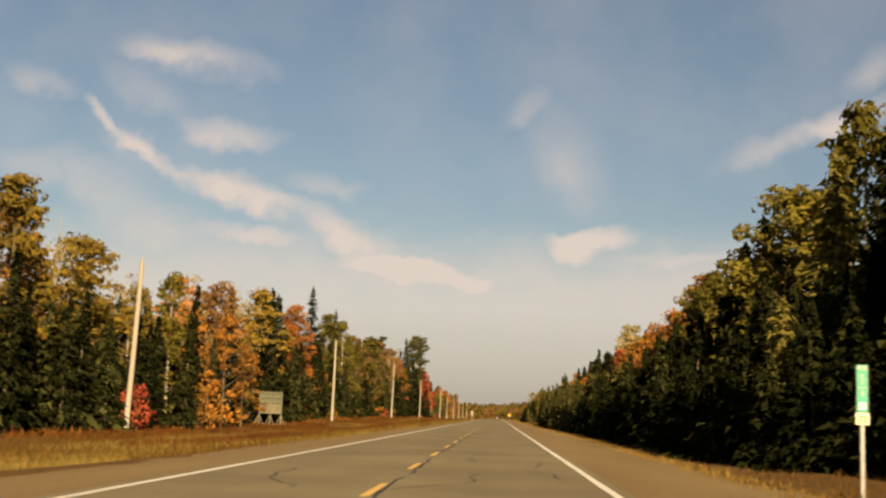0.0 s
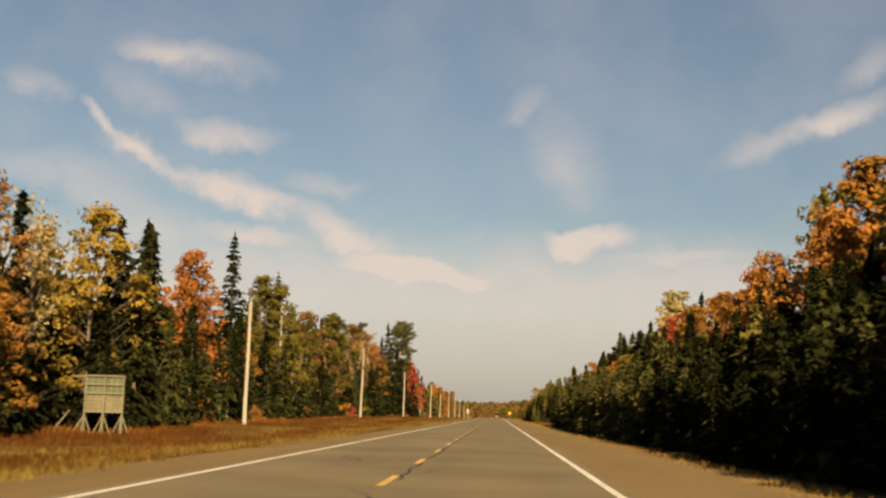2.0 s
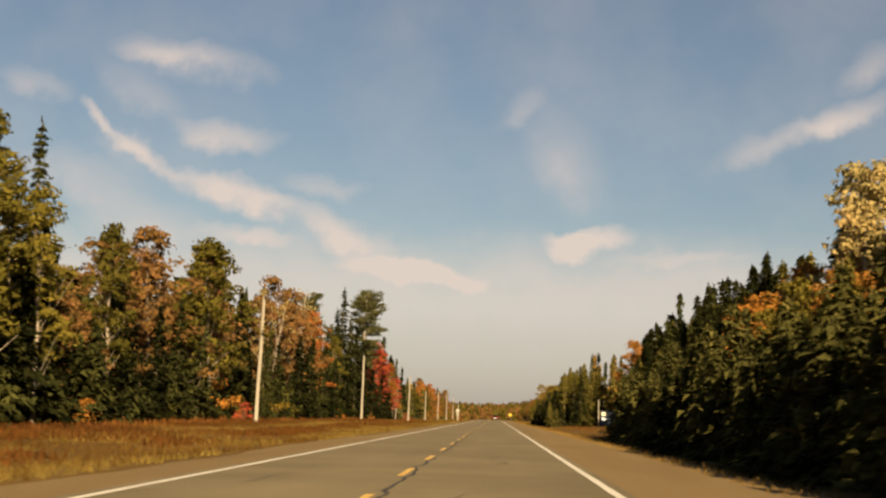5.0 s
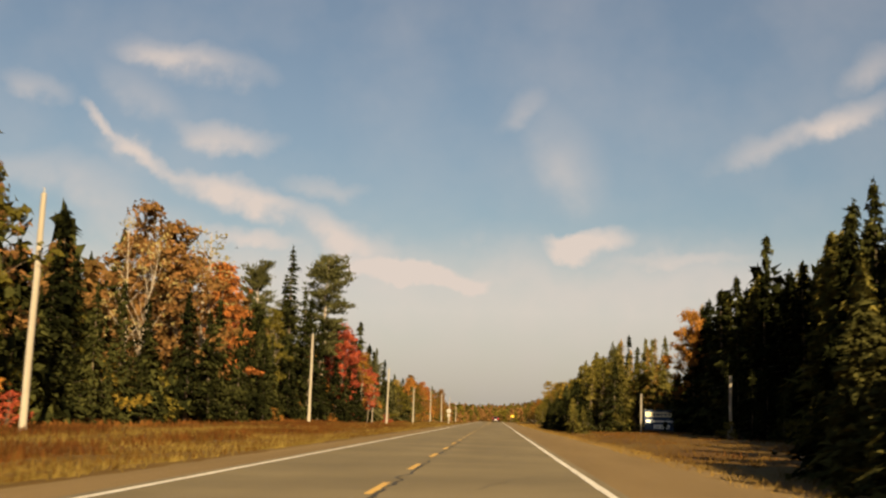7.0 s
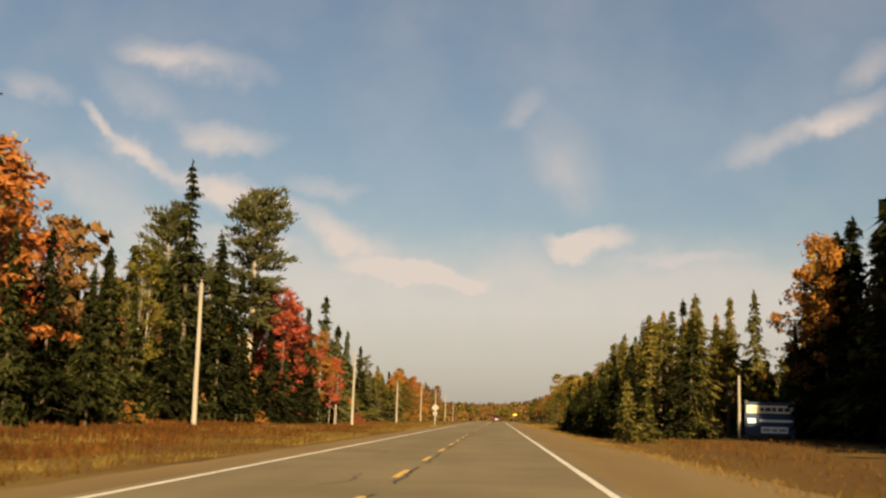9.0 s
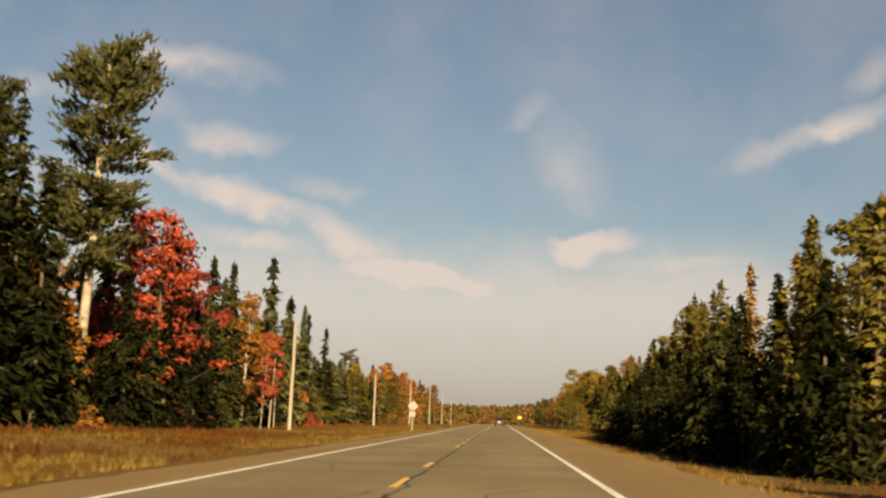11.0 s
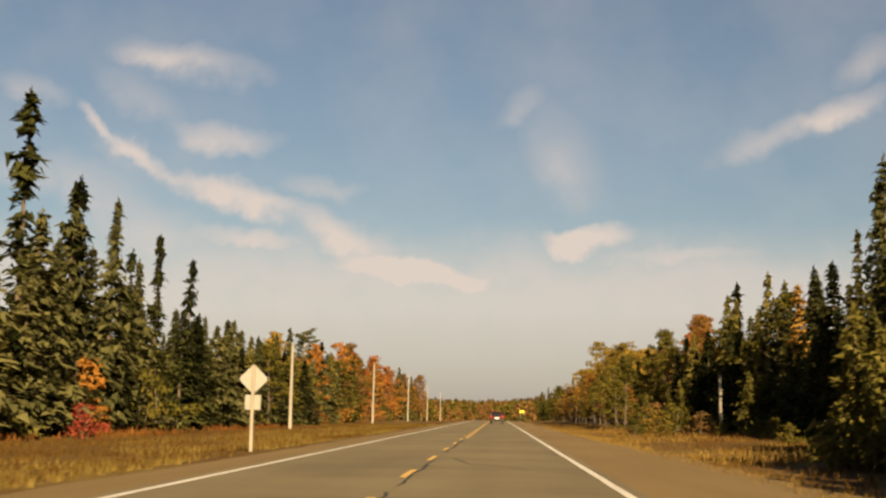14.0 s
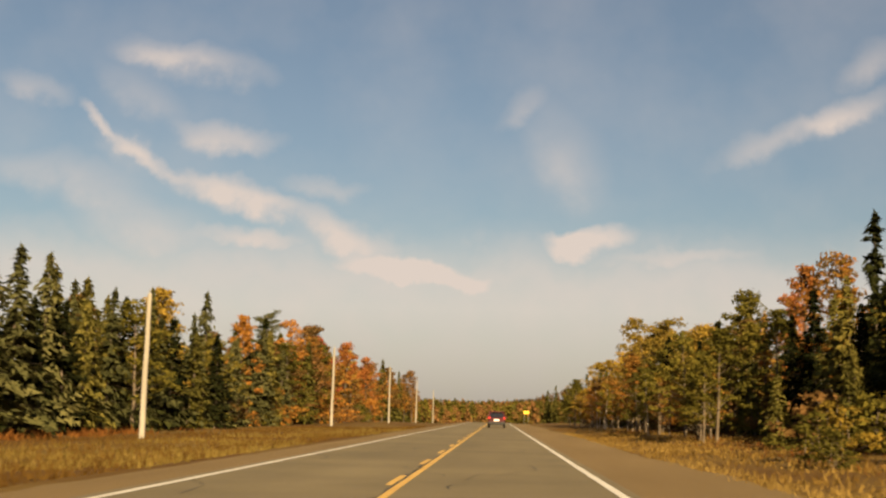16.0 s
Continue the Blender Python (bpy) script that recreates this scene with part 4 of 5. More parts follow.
for dx, dy, h, colour in ((9.2, 421.0, 1.5, "olive"), (10.4, 424.0, 1.8, "gold"), (8.6, 417.0, 1.1, "olive"), (11.8, 430.0, 2.2, "brown"), (12.6, 426.0, 2.0, "olive"), (11.2, 418.0, 1.6, "olive"), (9.8, 412.0, 1.0, "gold"), (12.4, 416.0, 1.6, "brown")):
    tree("bush", dx, dy, h, colour, 1.2, int(dy))
for dx, dy, h in ((12.2, 428.5, 3.2), (13.6, 433.0, 3.8), (16.4, 411.0, 3.4), (11.6, 437.0, 3.0), (14.0, 409.0, 3.6)):
    tree("small", dx, dy, h, "lit_olive", 1.0, int(dy))
# shaded, half-lit and lit needle colours mixed to set this row's brightness
y = 372.0
while y < 446:
    tree("dense", rng.uniform(15.6, 18.0), y, rng.uniform(5.0, 8.0), ("", "half_lit", "lit_olive")[int(rng.integers(3))], 1.3, int(rng.integers(1000)))
    y += rng.uniform(2.2, 3.6)
# young spruces coloured as if the sun were on them
y = 351.0
while y < 384:
    tree("small", float(np.interp(y, *RIGHT_FRONT)) + 0.2 + rng.uniform(-0.3, 0.5), y, rng.uniform(2.6, 4.4), "lit_olive" if rng.random() < 0.7 else "half_lit", 1.0, int(rng.integers(1000)))
    y += rng.uniform(1.4, 2.6)
y = 436.0
while y < 610:
    tree("bush", rng.uniform(14.5, 18.5), y, rng.uniform(2.2, 4.2), ("olive", "brown", "gold")[int(rng.integers(3))], 1.2, int(rng.integers(1000)))
    if y > 470:
        tree("bush", LEFT_EDGE + rng.uniform(-0.5, 2.0), y, rng.uniform(2.2, 4.2), ("olive", "brown", "orange")[int(rng.integers(3))], 1.2, int(rng.integers(1000)))
    y += rng.uniform(2.4, 5.0)


def woods(name, label, side, near, far, y0, y1, gap, colour, kinds, heights, share, reduce=1):
    """The trees behind the edge, joined: nobody could count them."""
    r = np.random.default_rng(abs(hash_of(name)))
    V, F, at = [], [], 0
    y = y0
    while y < y1:
        for _ in range(2):
            if r.random() < share:
                kind = kinds[int(r.integers(len(kinds)))]
                variant = int(r.integers(len(SHAPES[kind])))
                _, (cv, cf) = shape(kind, variant)
                x, yy = r.uniform(near, far), y + r.uniform(-gap, gap)
                if side > 0 and x < 20.5 and 225 < yy < 297:
                    continue   # the clearing round the blue board
                h = np.interp(yy, *heights) * r.uniform(0.72, 1.06)
                s = h / SHAPES[kind][variant][1]
                quads = cv.reshape(-1, 3, 3)
                quads = quads[r.permutation(len(quads))[:len(quads) // reduce]]
                centre = quads.mean(1, keepdims=True)
                quads = centre + (quads - centre) * math.sqrt(reduce)
                a = r.uniform(0, 6.28)
                c, sn = math.cos(a), math.sin(a)
                q = quads.reshape(-1, 3) @ np.array([[c, sn, 0], [-sn, c, 0], [0, 0, 1]]) * s + np.array([side * x, yy, ground_z(side * x, yy)])
                V.append(q)
                F.append(np.arange(len(q)).reshape(-1, 3) + at)
                at += len(q)
        y += gap
    if V:
        tagged(new(name, mesh_of(name, np.concatenate(V), np.concatenate(F), LEAVES[colour])), label, "woods", kind="stuff")


def thicket(name, label, colour, kind, rows, share=0.55):
    """Trees that grow into one another, joined: rows of place, distance along and height."""
    r = np.random.default_rng(abs(hash_of(name)))
    V, F, at = [], [], 0
    for x, y, h, wide in rows:
        variant = int(r.integers(len(SHAPES[kind])))
        _, (cv, _) = shape(kind, variant)
        s = h / SHAPES[kind][variant][1]
        a = r.uniform(0, 6.28)
        c, sn = math.cos(a), math.sin(a)
        sprays = cv.reshape(-1, 3, 3)
        sprays = sprays[r.permutation(len(sprays))[:int(len(sprays) * share)]]
        middle = sprays.mean(1, keepdims=True)
        q = (middle + (sprays - middle) / math.sqrt(share)).reshape(-1, 3) @ np.array([[c, sn, 0], [-sn, c, 0], [0, 0, 1]]) * np.array([s * wide, s * wide, s]) + np.array([x, y, ground_z(x, y)])
        V.append(q)
        F.append(np.arange(len(q)).reshape(-1, 3) + at)
        at += len(q)
    tagged(new(name, mesh_of(name, np.concatenate(V), np.concatenate(F), LEAVES[colour])), label, "woods", kind="stuff")


def hash_of(text):
    n = 7
    for ch in text:
        n = (n * 31 + ord(ch)) % 1000003
    return n


LEFT_H, RIGHT_H = LEFT_FILL, RIGHT_FILL
# near rows take the shaded needle colour, far rows the half-lit one
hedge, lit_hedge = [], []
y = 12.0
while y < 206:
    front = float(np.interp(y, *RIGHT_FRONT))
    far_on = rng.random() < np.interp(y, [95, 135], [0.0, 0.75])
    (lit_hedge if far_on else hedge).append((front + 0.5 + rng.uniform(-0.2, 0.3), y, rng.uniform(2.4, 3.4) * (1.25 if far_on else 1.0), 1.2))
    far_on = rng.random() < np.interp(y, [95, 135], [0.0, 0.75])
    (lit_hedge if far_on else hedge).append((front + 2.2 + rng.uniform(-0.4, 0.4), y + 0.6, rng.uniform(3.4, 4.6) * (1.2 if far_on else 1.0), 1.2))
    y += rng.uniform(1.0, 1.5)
thicket("young_spruce_thicket", "dense thicket of young spruces beside the verge grass, coloured near black as in shade", "needle", "small", hedge, 0.7)
thicket("olive_spruce_thicket", "thicket of young spruces beside the verge grass, coloured half-lit olive", "half_lit", "small", lit_hedge, 0.95)
# near-black thicket added for the shade under the left crowns
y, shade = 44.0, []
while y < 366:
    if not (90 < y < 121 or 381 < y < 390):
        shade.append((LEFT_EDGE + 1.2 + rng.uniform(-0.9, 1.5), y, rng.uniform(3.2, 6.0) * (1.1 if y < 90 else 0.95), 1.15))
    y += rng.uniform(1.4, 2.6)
thicket("spruce_thicket_left", "thicket of young spruces, near black as shade under the autumn woods", "needle", "small", shade)
# stand out of view, added only to shade the nearest trees on the right
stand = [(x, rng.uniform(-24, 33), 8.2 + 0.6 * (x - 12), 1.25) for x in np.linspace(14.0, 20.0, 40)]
thicket("tall_spruce_stand", "unseen stand of tall spruces added to shade the right verge", "needle", "spruce", stand)
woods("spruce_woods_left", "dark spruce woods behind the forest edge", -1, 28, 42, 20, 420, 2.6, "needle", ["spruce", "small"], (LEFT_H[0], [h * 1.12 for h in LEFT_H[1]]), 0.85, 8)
woods("golden_woods_left", "autumn woods in brown and gold behind the edge", -1, 28, 40, 30, 780, 6, "brown", ["maple", "birch"], LEFT_H, 0.35, 9)
woods("olive_woods_left", "olive-green conifer woods behind the forest edge", -1, 26, 40, 380, 790, 4, "lit_olive", ["spruce", "tamarack"], LEFT_H, 0.7, 8)
woods("grey_green_woods_left", "grey-green conifers filling the far forest edge", -1, 25, 30, 372, 520, 2.4, "pine", ["small", "spruce"], ([300, 600], [6.5, 6.0]), 0.8, 8)
woods("orange_woods_left", "orange autumn woods beside the far highway", -1, 24, 34, 560, 790, 5, "orange", ["maple"], LEFT_H, 0.5, 8)
# the right woods begin behind the camera, added there to block the sun
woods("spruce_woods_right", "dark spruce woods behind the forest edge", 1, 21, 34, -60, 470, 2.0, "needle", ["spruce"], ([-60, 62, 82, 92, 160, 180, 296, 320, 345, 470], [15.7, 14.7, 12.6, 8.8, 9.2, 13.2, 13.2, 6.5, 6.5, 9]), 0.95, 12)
# these fill gaps along the edge with shade put into needle colour
woods("understorey_right", "young spruces in shade-dark colour filling the right forest edge", 1, 12.5, 20, -40, 200, 1.7, "needle", ["small", "spruce"], ([-60, 80, 120, 500], [8.5, 8.0, 6.5, 6.5]), 0.8, 7)
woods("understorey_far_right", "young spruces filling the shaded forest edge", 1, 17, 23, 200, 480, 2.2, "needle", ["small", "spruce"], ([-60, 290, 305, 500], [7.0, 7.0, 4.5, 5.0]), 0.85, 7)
woods("understorey_left", "young spruces in shade-dark colour filling the left forest edge", -1, 28.2, 34, 30, 470, 1.7, "needle", ["small", "spruce"], ([-60, 380, 420, 500], [8.5, 8.5, 5.5, 5.0]), 0.95, 9)
woods("golden_woods_right", "olive and gold autumn woods behind the edge", 1, 22, 34, 20, 800, 5, "olive", ["maple"], RIGHT_H, 0.45, 7)
woods("olive_woods_right", "olive-green conifer woods beside the far highway", 1, 14, 34, 470, 800, 4, "lit_olive", ["spruce", "tamarack"], RIGHT_H, 0.6, 6)


woods("deep_spruce_woods_left", "dark spruce woods deep behind the forest edge", -1, 41, 105, -20, 560, 2.0, "needle", ["spruce"], LEFT_H, 0.8, 42)
woods("deep_autumn_woods_left", "brown autumn woods deep behind the forest edge", -1, 41, 105, -20, 560, 3.4, "brown", ["maple"], LEFT_H, 0.8, 48)
woods("deep_spruce_woods_right", "dark spruce woods deep behind the forest edge", 1, 33, 100, -60, 560, 2.0, "needle", ["spruce"], RIGHT_H, 0.8, 42)
woods("deep_autumn_woods_right", "olive autumn woods deep behind the forest edge", 1, 33, 100, -60, 560, 3.4, "olive", ["maple"], RIGHT_H, 0.8, 48)


def far_woods(name, label, colour, kinds, seed, n, y0, y1, spread, h0, h1):
    r = np.random.default_rng(seed)
    V, F, at = [], [], 0
    for _ in range(n):
        kind = kinds[int(r.integers(len(kinds)))]
        _, (cv, cf) = shape(kind, 0)
        y = r.uniform(y0, y1)
        x = r.uniform(-spread, spread) * y / y0
        quads = cv.reshape(-1, 3, 3)
        quads = quads[r.permutation(len(quads))[:110]]
        centre = quads.mean(1, keepdims=True)
        quads = centre + (quads - centre) * 5.2
        s = r.uniform(h0, h1) / SHAPES[kind][0][1]
        V.append(quads.reshape(-1, 3) * s + np.array([x, y, ground_z(x, y)]))
        F.append(np.arange(330).reshape(-1, 3) + at)
        at += 330
    tagged(new(name, mesh_of(name, np.concatenate(V), np.concatenate(F), LEAVES[colour])), label, "woods", kind="stuff")


far_woods("far_woods_brown", "distant brown autumn woods beyond the crest", "brown", ["maple"], 1, 380, 900, 2200, 62, 8, 13)
far_woods("far_woods_conifer", "distant conifer woods beyond the crest", "lit_olive", ["spruce"], 2, 260, 950, 2200, 62, 8, 14)
far_woods("far_woods_olive", "distant olive autumn woods beyond the crest", "olive", ["maple"], 3, 540, 900, 2200, 62, 9, 12)
far_woods("hill_woods", "wooded brown hill on the horizon", "brown", ["maple", "spruce"], 4, 400, 2300, 3200, 240, 13, 19)


# ---- grass and undergrowth of the verges ----
def tufts(name, label, mat, n, x0, x1, y0, y1, height, seed, blades=4, spread=0.16, thin=0.035, patchy=0.0):
    r = np.random.default_rng(seed)
    t = r.random(n)
    ys = y0 + (y1 - y0) * t ** 1.15
    xs = r.uniform(x0, x1, n)
    if patchy:
        keep = np.array([noise.noise(Vector((x * 0.22, y * 0.07, seed))) > patchy for x, y in zip(xs, ys)])
        xs, ys = xs[keep], ys[keep]
    n = len(xs)
    zs = np.array([ground_z(x, y) for x, y in zip(xs, ys)]) - 0.05
    base = np.repeat(np.stack([xs, ys, zs], 1), blades, 0) + np.concatenate([r.normal(0, spread, (n * blades, 2)), np.zeros((n * blades, 1))], 1)
    h = height * r.uniform(0.45, 1.25, n * blades) * np.repeat(r.uniform(0.6, 1.2, n), blades)
    a = r.uniform(0, 6.28, n * blades)
    w = thin * r.uniform(0.7, 1.5, n * blades)
    side = np.stack([np.cos(a) * w, np.sin(a) * w, np.zeros_like(a)], 1)
    lean = np.stack([r.normal(0, 0.28, n * blades) * h, r.normal(0, 0.28, n * blades) * h, h], 1)
    v = np.stack([base - side, base + side, base + lean], 1).reshape(-1, 3)
    tagged(new(name, mesh_of(name, v, np.arange(len(v)).reshape(-1, 3), mat)), label, "grass", kind="stuff")


tufts("dry_grass_left", "knee-high dry golden grass on the verge", GRASS, 24000, -20.5, -7.7, 30, 520, 0.28, 11, 4, 0.16, 0.022)
tufts("pale_grass_left", "pale seeding grass in patches on the verge", GREENGRASS, 28000, -17, -7.4, 26, 500, 0.24, 12, 4, 0.16, 0.02, patchy=-0.05)
tufts("rusty_undergrowth_left", "rust-red bracken and brambles under the forest edge", FERN, 26000, -26, -11.5, 50, 345, 0.34, 13, 4, 0.25, 0.045, patchy=-0.06)
tufts("bracken_left", "rust-red bracken fringe under the forest edge", FERN, 6000, -26, -20.5, 46, 470, 0.42, 17, 4, 0.3, 0.085, patchy=-0.12)
tufts("verge_grass_right", "fringe of pale grass beside the gravel shoulder", GRASS, 7000, 4.9, 5.9, 12, 480, 0.17, 14, 5, 0.12, 0.016)
tufts("dry_grass_right", "dry golden-brown grass before the shaded spruces", GRASS, 12000, 5.5, 15.5, 14, 520, 0.22, 15, 4, 0.18, 0.016)
tufts("tall_grass_right", "tall golden-brown grass before the larches", GRASS, 6000, 5.8, 15.5, 350, 480, 0.20, 18, 5, 0.25, 0.035, patchy=-0.15)
tufts("rusty_undergrowth_right", "rusty undergrowth at the foot of the trees", FERN, 5000, 8.5, 17, 20, 490, 0.26, 16, 4, 0.3, 0.025, patchy=0.05)


# ---- utility poles ----
def utility_pole(x, y, h, lean):
    z = ground_z(x, y) - 0.4
    ob = thing("utility_pole", "weathered pale wooden utility pole standing in the verge", "utility pole", pose(x, y, z, 0, lean, 0), "utility poles along the highway")
    rng_p = np.random.default_rng(int(y))
    tv, tf = [], []
    limb(rng_p, tv, tf, (0, 0, 0), (0, 0, h + 0.4), 0.17, 0.115, 12, 6, 0.012)
    shaft = new("shaft", mesh_of("shaft", tv, tf, PALEWOOD, True))
    shaft.parent = ob
    part("pole_cap", tube((0, 0, h + 0.40), (0, 0, h + 0.47), 0.12, 0.07, 12), PALEWOOD, ob)
    part("insulator_pin", tube((0.0, 0, h + 0.46), (0, 0, h + 0.68), 0.028, 0.04, 8), STEEL, ob, "small grey insulator on the pole top")
    part("ground_wire", tube((-0.03, -0.165, 0.4), (-0.02, -0.13, h * 0.75), 0.012, 0.012, 5), STEEL, ob)
    part("tag_plate", box(-0.05, 0.05, -0.175, -0.163, 2.0, 2.16), ALUMINIUM, ob, "small metal tag plate")
    return ob


for x, y, h, lean in [(-20.5, 67.3, 9.6, 1.6), (-19.6, 145.1, 9.6, 0.3), (-19.4, 224.0, 9.9, 1.0), (-19.0, 298.5, 9.0, 0.3), (-17.4, 369.1, 8.8, 0.7), (-18.6, 448.6, 7.5, 0.2), (-18.8, 523, 8.8, 0.4), (-19, 598, 9.6, 0), (-19, 668, 9.6, 0.5), (-18.6, 735, 9.6, 0)]:
    utility_pole(x, y, h, lean)


def short_pole(x, y, h, r, label, foot):
    ob = thing("service_pole", label, "pole", pose(x, y, ground_z(x, y) - 0.2))
    rng_p = np.random.default_rng(int(y))
    tv, tf = [], []
    limb(rng_p, tv, tf, (0, 0, 0), (0, 0, h + 0.2), r, r * 0.85, 10, 4, 0.008)
    shaft = new("shaft", mesh_of("shaft", tv, tf, PALEWOOD, True))
    shaft.parent = ob
    part("pole_cap", tube((0, 0, h + 0.2), (0, 0, h + 0.25), r * 0.9, r * 0.5, 10), PALEWOOD, ob)
    if foot:
        part("footing", box(-0.19, 0.19, -0.17, 0.17, 0, 0.80, 0.03), CONCRETE, ob, "weathered concrete block at its foot")
    return ob


short_pole(15.05, 254, 4.0, 0.11, "short pale service pole with a footing beside the clearing", True)
short_pole(14.87, 423, 3.75, 0.12, "short pale service pole before the spruces", False)
short_pole(13.9, 293.2, 3.6, 0.09, "short pale post beside the blue board", False)
short_pole(-20.9, 381, 4.4, 0.07, "thin pale stub pole at the forest edge", False)


# ---- signs ----
def diamond_sign(x, y):
    """A warning sign seen from the back: bare sheet, tab below, wooden post."""
    z = ground_z(x, y)
    ob = thing("warning_sign", "diamond warning sign seen from behind, bare aluminium on a pale post", "road sign", pose(x, y, z))
    part("post", box(-0.05, 0.05, -0.05, 0.05, -0.4, 2.75, 0.01), PALEWOOD, ob, "square pale wooden post")
    bm = box(-0.345, 0.345, 0.052, 0.056, -0.345, 0.345)
    bmesh.ops.bevel(bm, geom=[e for e in bm.edges if abs((e.verts[0].co - e.verts[1].co).y) > 0.002], offset=0.05, segments=4, affect="EDGES")
    bm.transform(Matrix.Translation((0, 0, 2.3)) @ Matrix.Rotation(radians(45), 4, "Y"))
    part("diamond_panel", bm, ALUMINIUM, ob, "diamond-shaped aluminium panel")
    part("tab_panel", box(-0.25, 0.25, 0.052, 0.056, 1.33, 1.80), ALUMINIUM, ob, "square aluminium tab below the diamond")
    for zz in (1.95, 2.6, 1.45, 1.7):
        part("bolt", tube((0, -0.062, zz), (0, -0.048, zz), 0.012, 0.012, 8), STEEL, ob)
    return ob


diamond_sign(-7.9, 378.3)


def marker_post(x, y):
    z = ground_z(x, y)
    ob = thing("marker_post", "slim steel marker post with a tall green plate", "road sign", pose(x, y, z))
    part("post", box(-0.035, 0.035, -0.02, 0.02, -0.4, 1.42, 0.006), STEEL, ob, "grey steel post")
    plate = part("green_plate", box(-0.10, 0.10, -0.028, -0.022, 1.52, 2.36, 0.002), GREENSIGN, ob, "tall narrow green plate")
    for x0, x1, z0, z1 in ((-0.098, -0.092, 1.53, 2.25), (0.092, 0.098, 1.53, 2.25)):
        part("border", box(x0, x1, -0.033, -0.029, z0, z1), ALUMINIUM, plate)
    part("emblem", box(-0.085, 0.085, -0.033, -0.029, 2.27, 2.34), ALUMINIUM, plate, "pale header strip")
    part("lettering", box(-0.04, 0.04, -0.036, -0.0335, 2.285, 2.315), GREENSIGN, plate)
    part("lettering", box(-0.014, 0.014, -0.033, -0.029, 2.01, 2.20), ALUMINIUM, plate)
    part("lettering", box(-0.07, 0.07, -0.033, -0.029, 1.945, 1.962), ALUMINIUM, plate)
    part("lettering", box(-0.018, 0.018, -0.033, -0.029, 1.80, 1.92), ALUMINIUM, plate)
    part("lettering", box(-0.05, 0.05, -0.033, -0.029, 1.57, 1.69), WHITESHEET, plate)
    part("lettering", box(-0.022, 0.022, -0.037, -0.0335, 1.61, 1.65), GREENSIGN, plate)
    low = part("cream_plate", box(-0.115, 0.115, -0.028, -0.022, 1.30, 1.51, 0.002), CREAMSHEET, ob, "small cream plate with dark lettering")
    part("lettering", box(-0.06, -0.03, -0.033, -0.029, 1.35, 1.46), DARKPAINT, low)
    part("lettering", box(-0.03, 0.06, -0.033, -0.029, 1.44, 1.46), DARKPAINT, low)
    part("lettering", box(0.03, 0.06, -0.033, -0.029, 1.35, 1.44), DARKPAINT, low)
    part("lettering", box(-0.085, 0.085, -0.033, -0.029, 1.33, 1.345), DARKPAINT, low)
    return ob


marker_post(6.45, 22.3)


def blue_board(x, y):
    z = ground_z(x, y)
    ob = thing("notice_board", "blue roadside notice board with pale strips of lettering", "sign board", pose(x, y, z, 0, 0, -4))
    for px in (-1.3, 1.3):
        part("post", box(px - 0.06, px + 0.06, 0.03, 0.13, -0.4, 2.2, 0.01), BOARDWOOD, ob, "square wooden post")
    panel = part("panel", box(-1.4, 1.4, -0.03, 0.02, 0.2, 2.1, 0.008), BLUESHEET, ob, "dark blue board")
    part("strip", box(-1.3, 1.3, -0.036, -0.032, 1.48, 1.92), CREAMSHEET, panel, "pale strip with dark lettering")
    part("strip", box(-0.6, 1.25, -0.036, -0.032, 0.98, 1.12), WHITESHEET, panel, "narrow white strip")
    part("emblem", box(-1.25, -0.8, -0.036, -0.032, 0.92, 1.18), WHITESHEET, panel)
    part("strip", box(-0.5, 1.0, -0.036, -0.032, 0.36, 0.72), WHITESHEET, panel, "white strip with grey lettering")
    for a, b in ((-0.55, -0.35), (-0.28, 0.05), (0.12, 0.35), (0.45, 0.75), (0.82, 1.1)):
        part("lettering", box(a, b, -0.040, -0.0365, 1.58, 1.80), BLUESHEET, panel)
    for a, b in ((-0.4, 0.0), (0.1, 0.4), (0.5, 0.9)):
        part("lettering", box(a, b, -0.040, -0.0365, 0.46, 0.60), ALUMINIUM, panel)
    return ob


blue_board(15.6, 293)


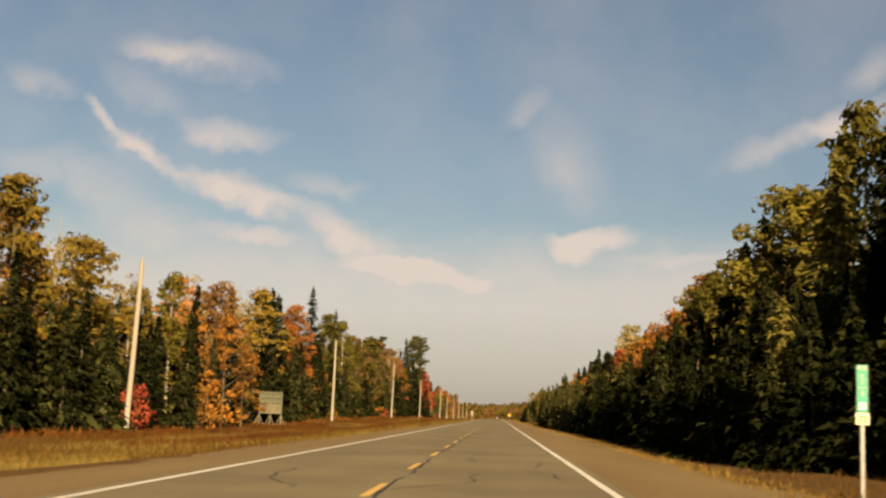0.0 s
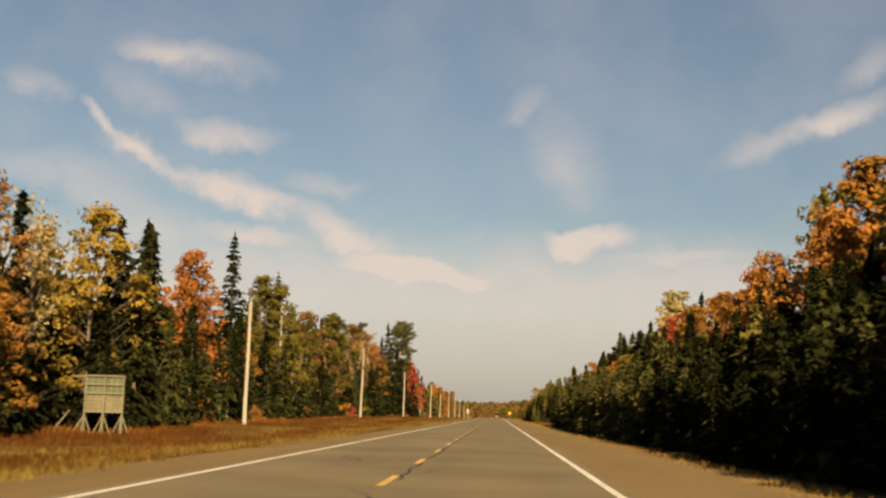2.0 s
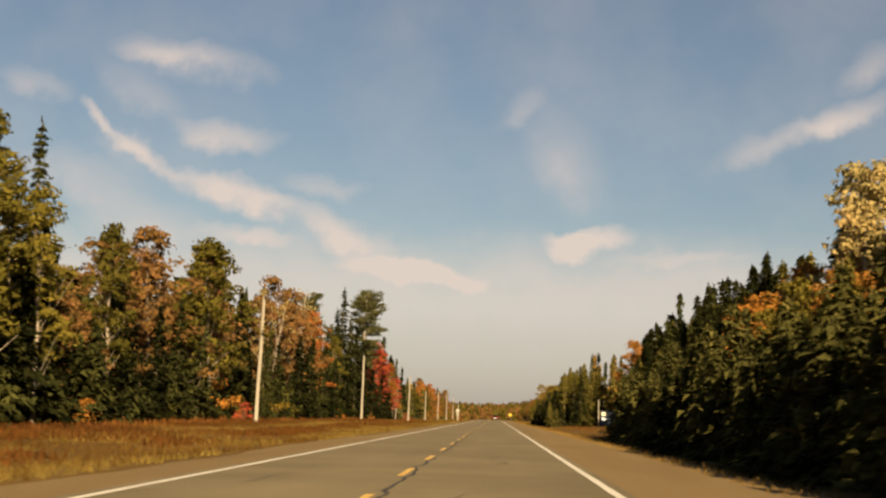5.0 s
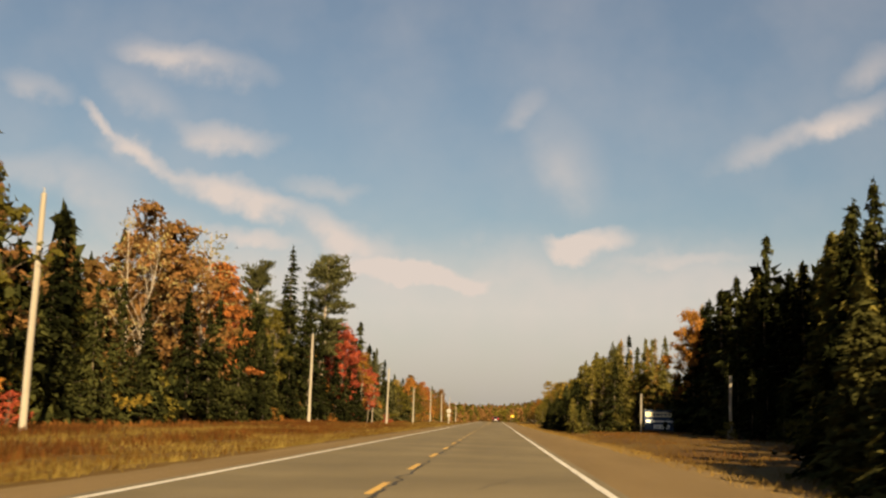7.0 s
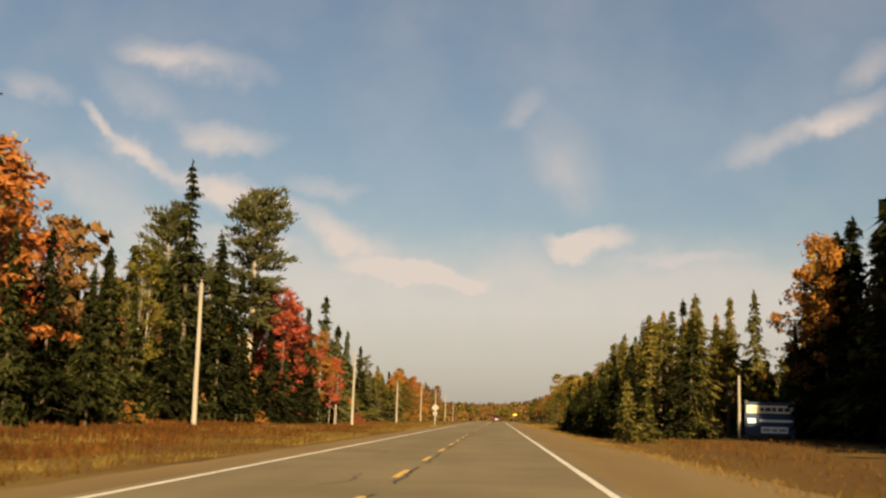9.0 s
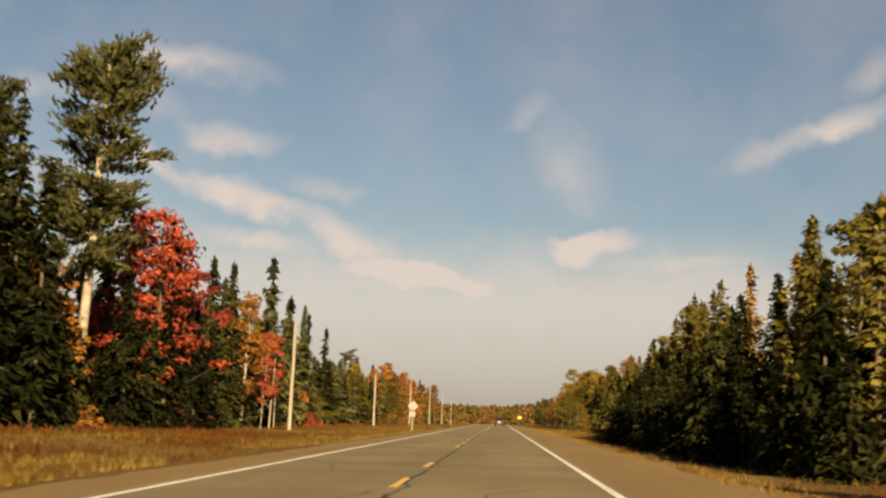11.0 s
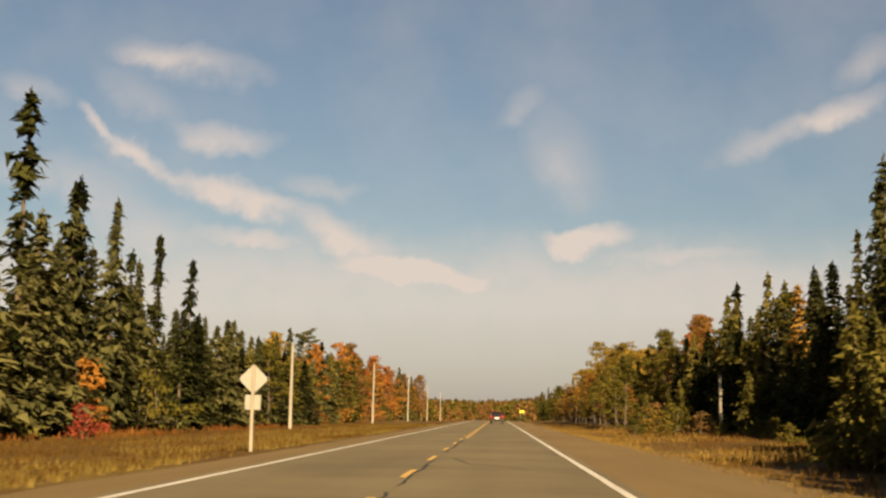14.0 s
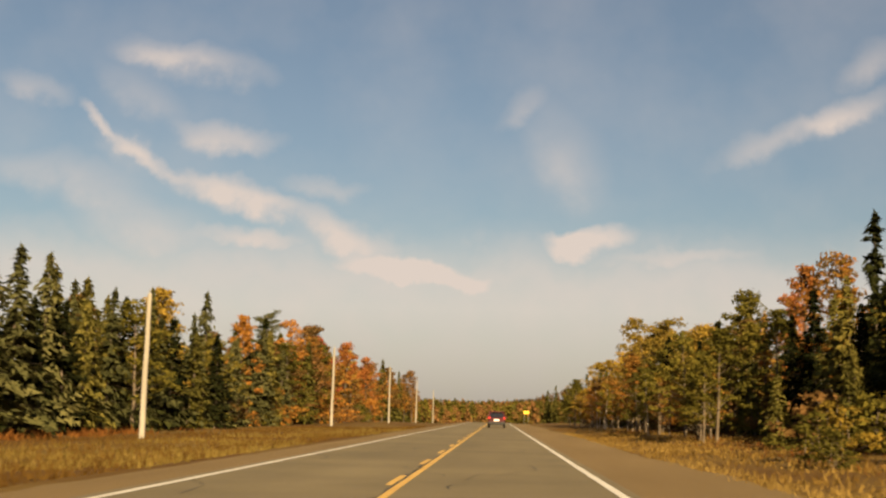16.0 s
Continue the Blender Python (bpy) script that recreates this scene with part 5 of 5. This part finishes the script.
def braced_board(x, y):
    """The back of a roadside board: slatted panels on posts with splayed braces."""
    z = ground_z(x, y)
    ob = thing("braced_sign_board", "weathered wooden sign board seen from behind on braced posts", "sign board", pose(x, y, z, 0, 0, 3))
    for px in (-1.05, 0.0, 1.05):
        post = part("post", box(px - 0.05, px + 0.05, -0.05, 0.05, -0.3, 3.30, 0.008), BOARDWOOD, ob, "pale wooden post")
        for dx, dy in ((-0.55, -0.1), (0.5, -0.15), (0.0, -0.6)):
            part("brace", tube((px + dx, dy - 0.02, -0.1), (px, -0.04, 1.10), 0.045, 0.04, 6), BOARDWOOD, post)
    for xa, xb in ((-1.0, -0.06), (0.06, 1.0)):
        for k in range(5):
            part("board", box(xa, xb, 0.055 + 0.004 * (k % 2), 0.08 + 0.004 * (k % 2), 1.23 + 0.21 * k, 1.43 + 0.21 * k, 0.006), BOARDWOOD, ob)
        for k in range(2):
            part("panel", box(xa, xb, 0.05, 0.066, 2.31 + 0.48 * k, 2.75 + 0.48 * k, 0.004), FADED, ob, "faded grey-green panel between the rails")
            for q in (0.3, 0.62):
                part("batten", box(xa + q - 0.025, xa + q + 0.025, 0.02, 0.046, 2.30 + 0.48 * k, 2.76 + 0.48 * k, 0.004), BOARDWOOD, ob)
    for zz in (1.25, 2.28, 2.77, 3.25):
        part("rail", box(-1.12, 1.12, -0.085, -0.052, zz - 0.045, zz + 0.045, 0.006), BOARDWOOD, ob)
    part("top_rail", box(-1.75, -1.12, -0.08, -0.055, 3.15, 3.25, 0.006), BOARDWOOD, ob)
    part("leaning_prop", tube((-2.9, -0.1, -0.1), (-2.0, 0.4, 1.3), 0.05, 0.04, 6), BOARDWOOD, ob, "leaning pale timber prop")
    part("prop_foot", tube((-1.7, -0.2, -0.1), (-1.1, 0.0, 1.0), 0.045, 0.04, 6), BOARDWOOD, ob)
    return ob


braced_board(-21.95, 118)


def arrow_board(x, y):
    z = ground_z(x, y)
    ob = thing("curve_sign", "wide yellow warning sign on two steel posts", "road sign", pose(x, y, z))
    for px in (-0.45, 0.45):
        part("post", tube((px, 0.04, -0.4), (px, 0.04, 2.9), 0.035, 0.035, 8), STEEL, ob)
    part("panel", box(-0.62, 0.62, -0.01, 0.0, 2.2, 2.85, 0.002), YELLOWSHEET, ob, "plain yellow panel")
    return ob


arrow_board(6.2, 660)


# ---- the car on the road ahead ----
def car(x, y):
    ob = thing("sport_utility_car", "dark red sport utility car seen from behind on the highway", "car", pose(x, y, ground_z(x, y) + 0.033))
    bm = bmesh.new()
    rings = [  # distance along, half width, underside, shoulder
        (-2.25, 0.78, 0.42, 0.98), (-2.18, 0.88, 0.32, 1.04), (-1.2, 0.92, 0.30, 1.06), (0.6, 0.92, 0.30, 1.04), (1.5, 0.90, 0.32, 0.98), (2.1, 0.82, 0.36, 0.88), (2.25, 0.66, 0.42, 0.78)]
    loops = []
    for yy, w, z0, z1 in rings:
        loops.append([bm.verts.new(c) for c in ((-w * 0.92, yy, z0), (-w, yy, z0 + 0.18), (-w, yy, z1 - 0.16), (-w * 0.92, yy, z1), (w * 0.92, yy, z1), (w, yy, z1 - 0.16), (w, yy, z0 + 0.18), (w * 0.92, yy, z0))])
    for a, b in zip(loops, loops[1:]):
        for i in range(8):
            bm.faces.new((a[i], a[(i + 1) % 8], b[(i + 1) % 8], b[i]))
    bm.faces.new(loops[0]), bm.faces.new(reversed(loops[-1]))
    bmesh.ops.recalc_face_normals(bm, faces=bm.faces)
    body = part("body", bm, CARPAINT, ob)
    bm = bmesh.new()
    lower = [bm.verts.new(c) for c in ((-0.84, -2.12, 1.02), (0.84, -2.12, 1.02), (0.84, 1.15, 1.0), (-0.84, 1.15, 1.0))]
    upper = [bm.verts.new(c) for c in ((-0.66, -1.78, 1.62), (0.66, -1.78, 1.62), (0.66, 0.25, 1.62), (-0.66, 0.25, 1.62))]
    for i in range(4):
        bm.faces.new((lower[i], lower[(i + 1) % 4], upper[(i + 1) % 4], upper[i]))
    bm.faces.new(upper), bm.faces.new(reversed(lower))
    part("cabin_glass", bm, CARGLASS, ob, "dark tinted windows")
    part("roof", box(-0.70, 0.70, -1.86, 0.30, 1.60, 1.69, 0.03), CARPAINT, ob)
    for s in (-1, 1):
        part("rear_pillar", tube((s * 0.85, -2.12, 1.0), (s * 0.68, -1.80, 1.64), 0.07, 0.06, 6), CARPAINT, ob)
        part("roof_rail", box(s * 0.62 - 0.02, s * 0.62 + 0.02, -1.7, 0.1, 1.70, 1.74), PLASTIC, ob)
        part("tail_lamp", box(s * 0.78 - 0.10, s * 0.78 + 0.10, -2.245, -2.16, 0.86, 1.10, 0.02), TAIL, ob, "red tail lamp")
        part("mirror", box(s * 1.0 - 0.09, s * 1.0 + 0.09, 0.75, 0.87, 0.98, 1.14, 0.02), CARPAINT, ob)
        for yy in (-1.38, 1.38):
            wheel = part("wheel", tube((s * 0.70, yy, 0.34), (s * 0.93, yy, 0.34), 0.20, 0.20, 14), ALUMINIUM, ob)
            part("tyre", tube((s * 0.69, yy, 0.34), (s * 0.915, yy, 0.34), 0.34, 0.34, 20), RUBBER, wheel, "black tyre")
    part("bumper", box(-0.86, 0.86, -2.33, -2.12, 0.34, 0.62, 0.04), PLASTIC, ob, "black rear bumper")
    part("number_plate", box(-0.28, 0.28, -2.262, -2.252, 0.70, 0.86), WHITESHEET, body, "white number plate")
    part("spoiler", box(-0.62, 0.62, -1.98, -1.78, 1.60, 1.66, 0.015), CARPAINT, ob)
    part("wiper", box(-0.25, 0.25, -2.11, -2.09, 1.10, 1.12), PLASTIC, ob)
    return ob


car(-0.2, 515)
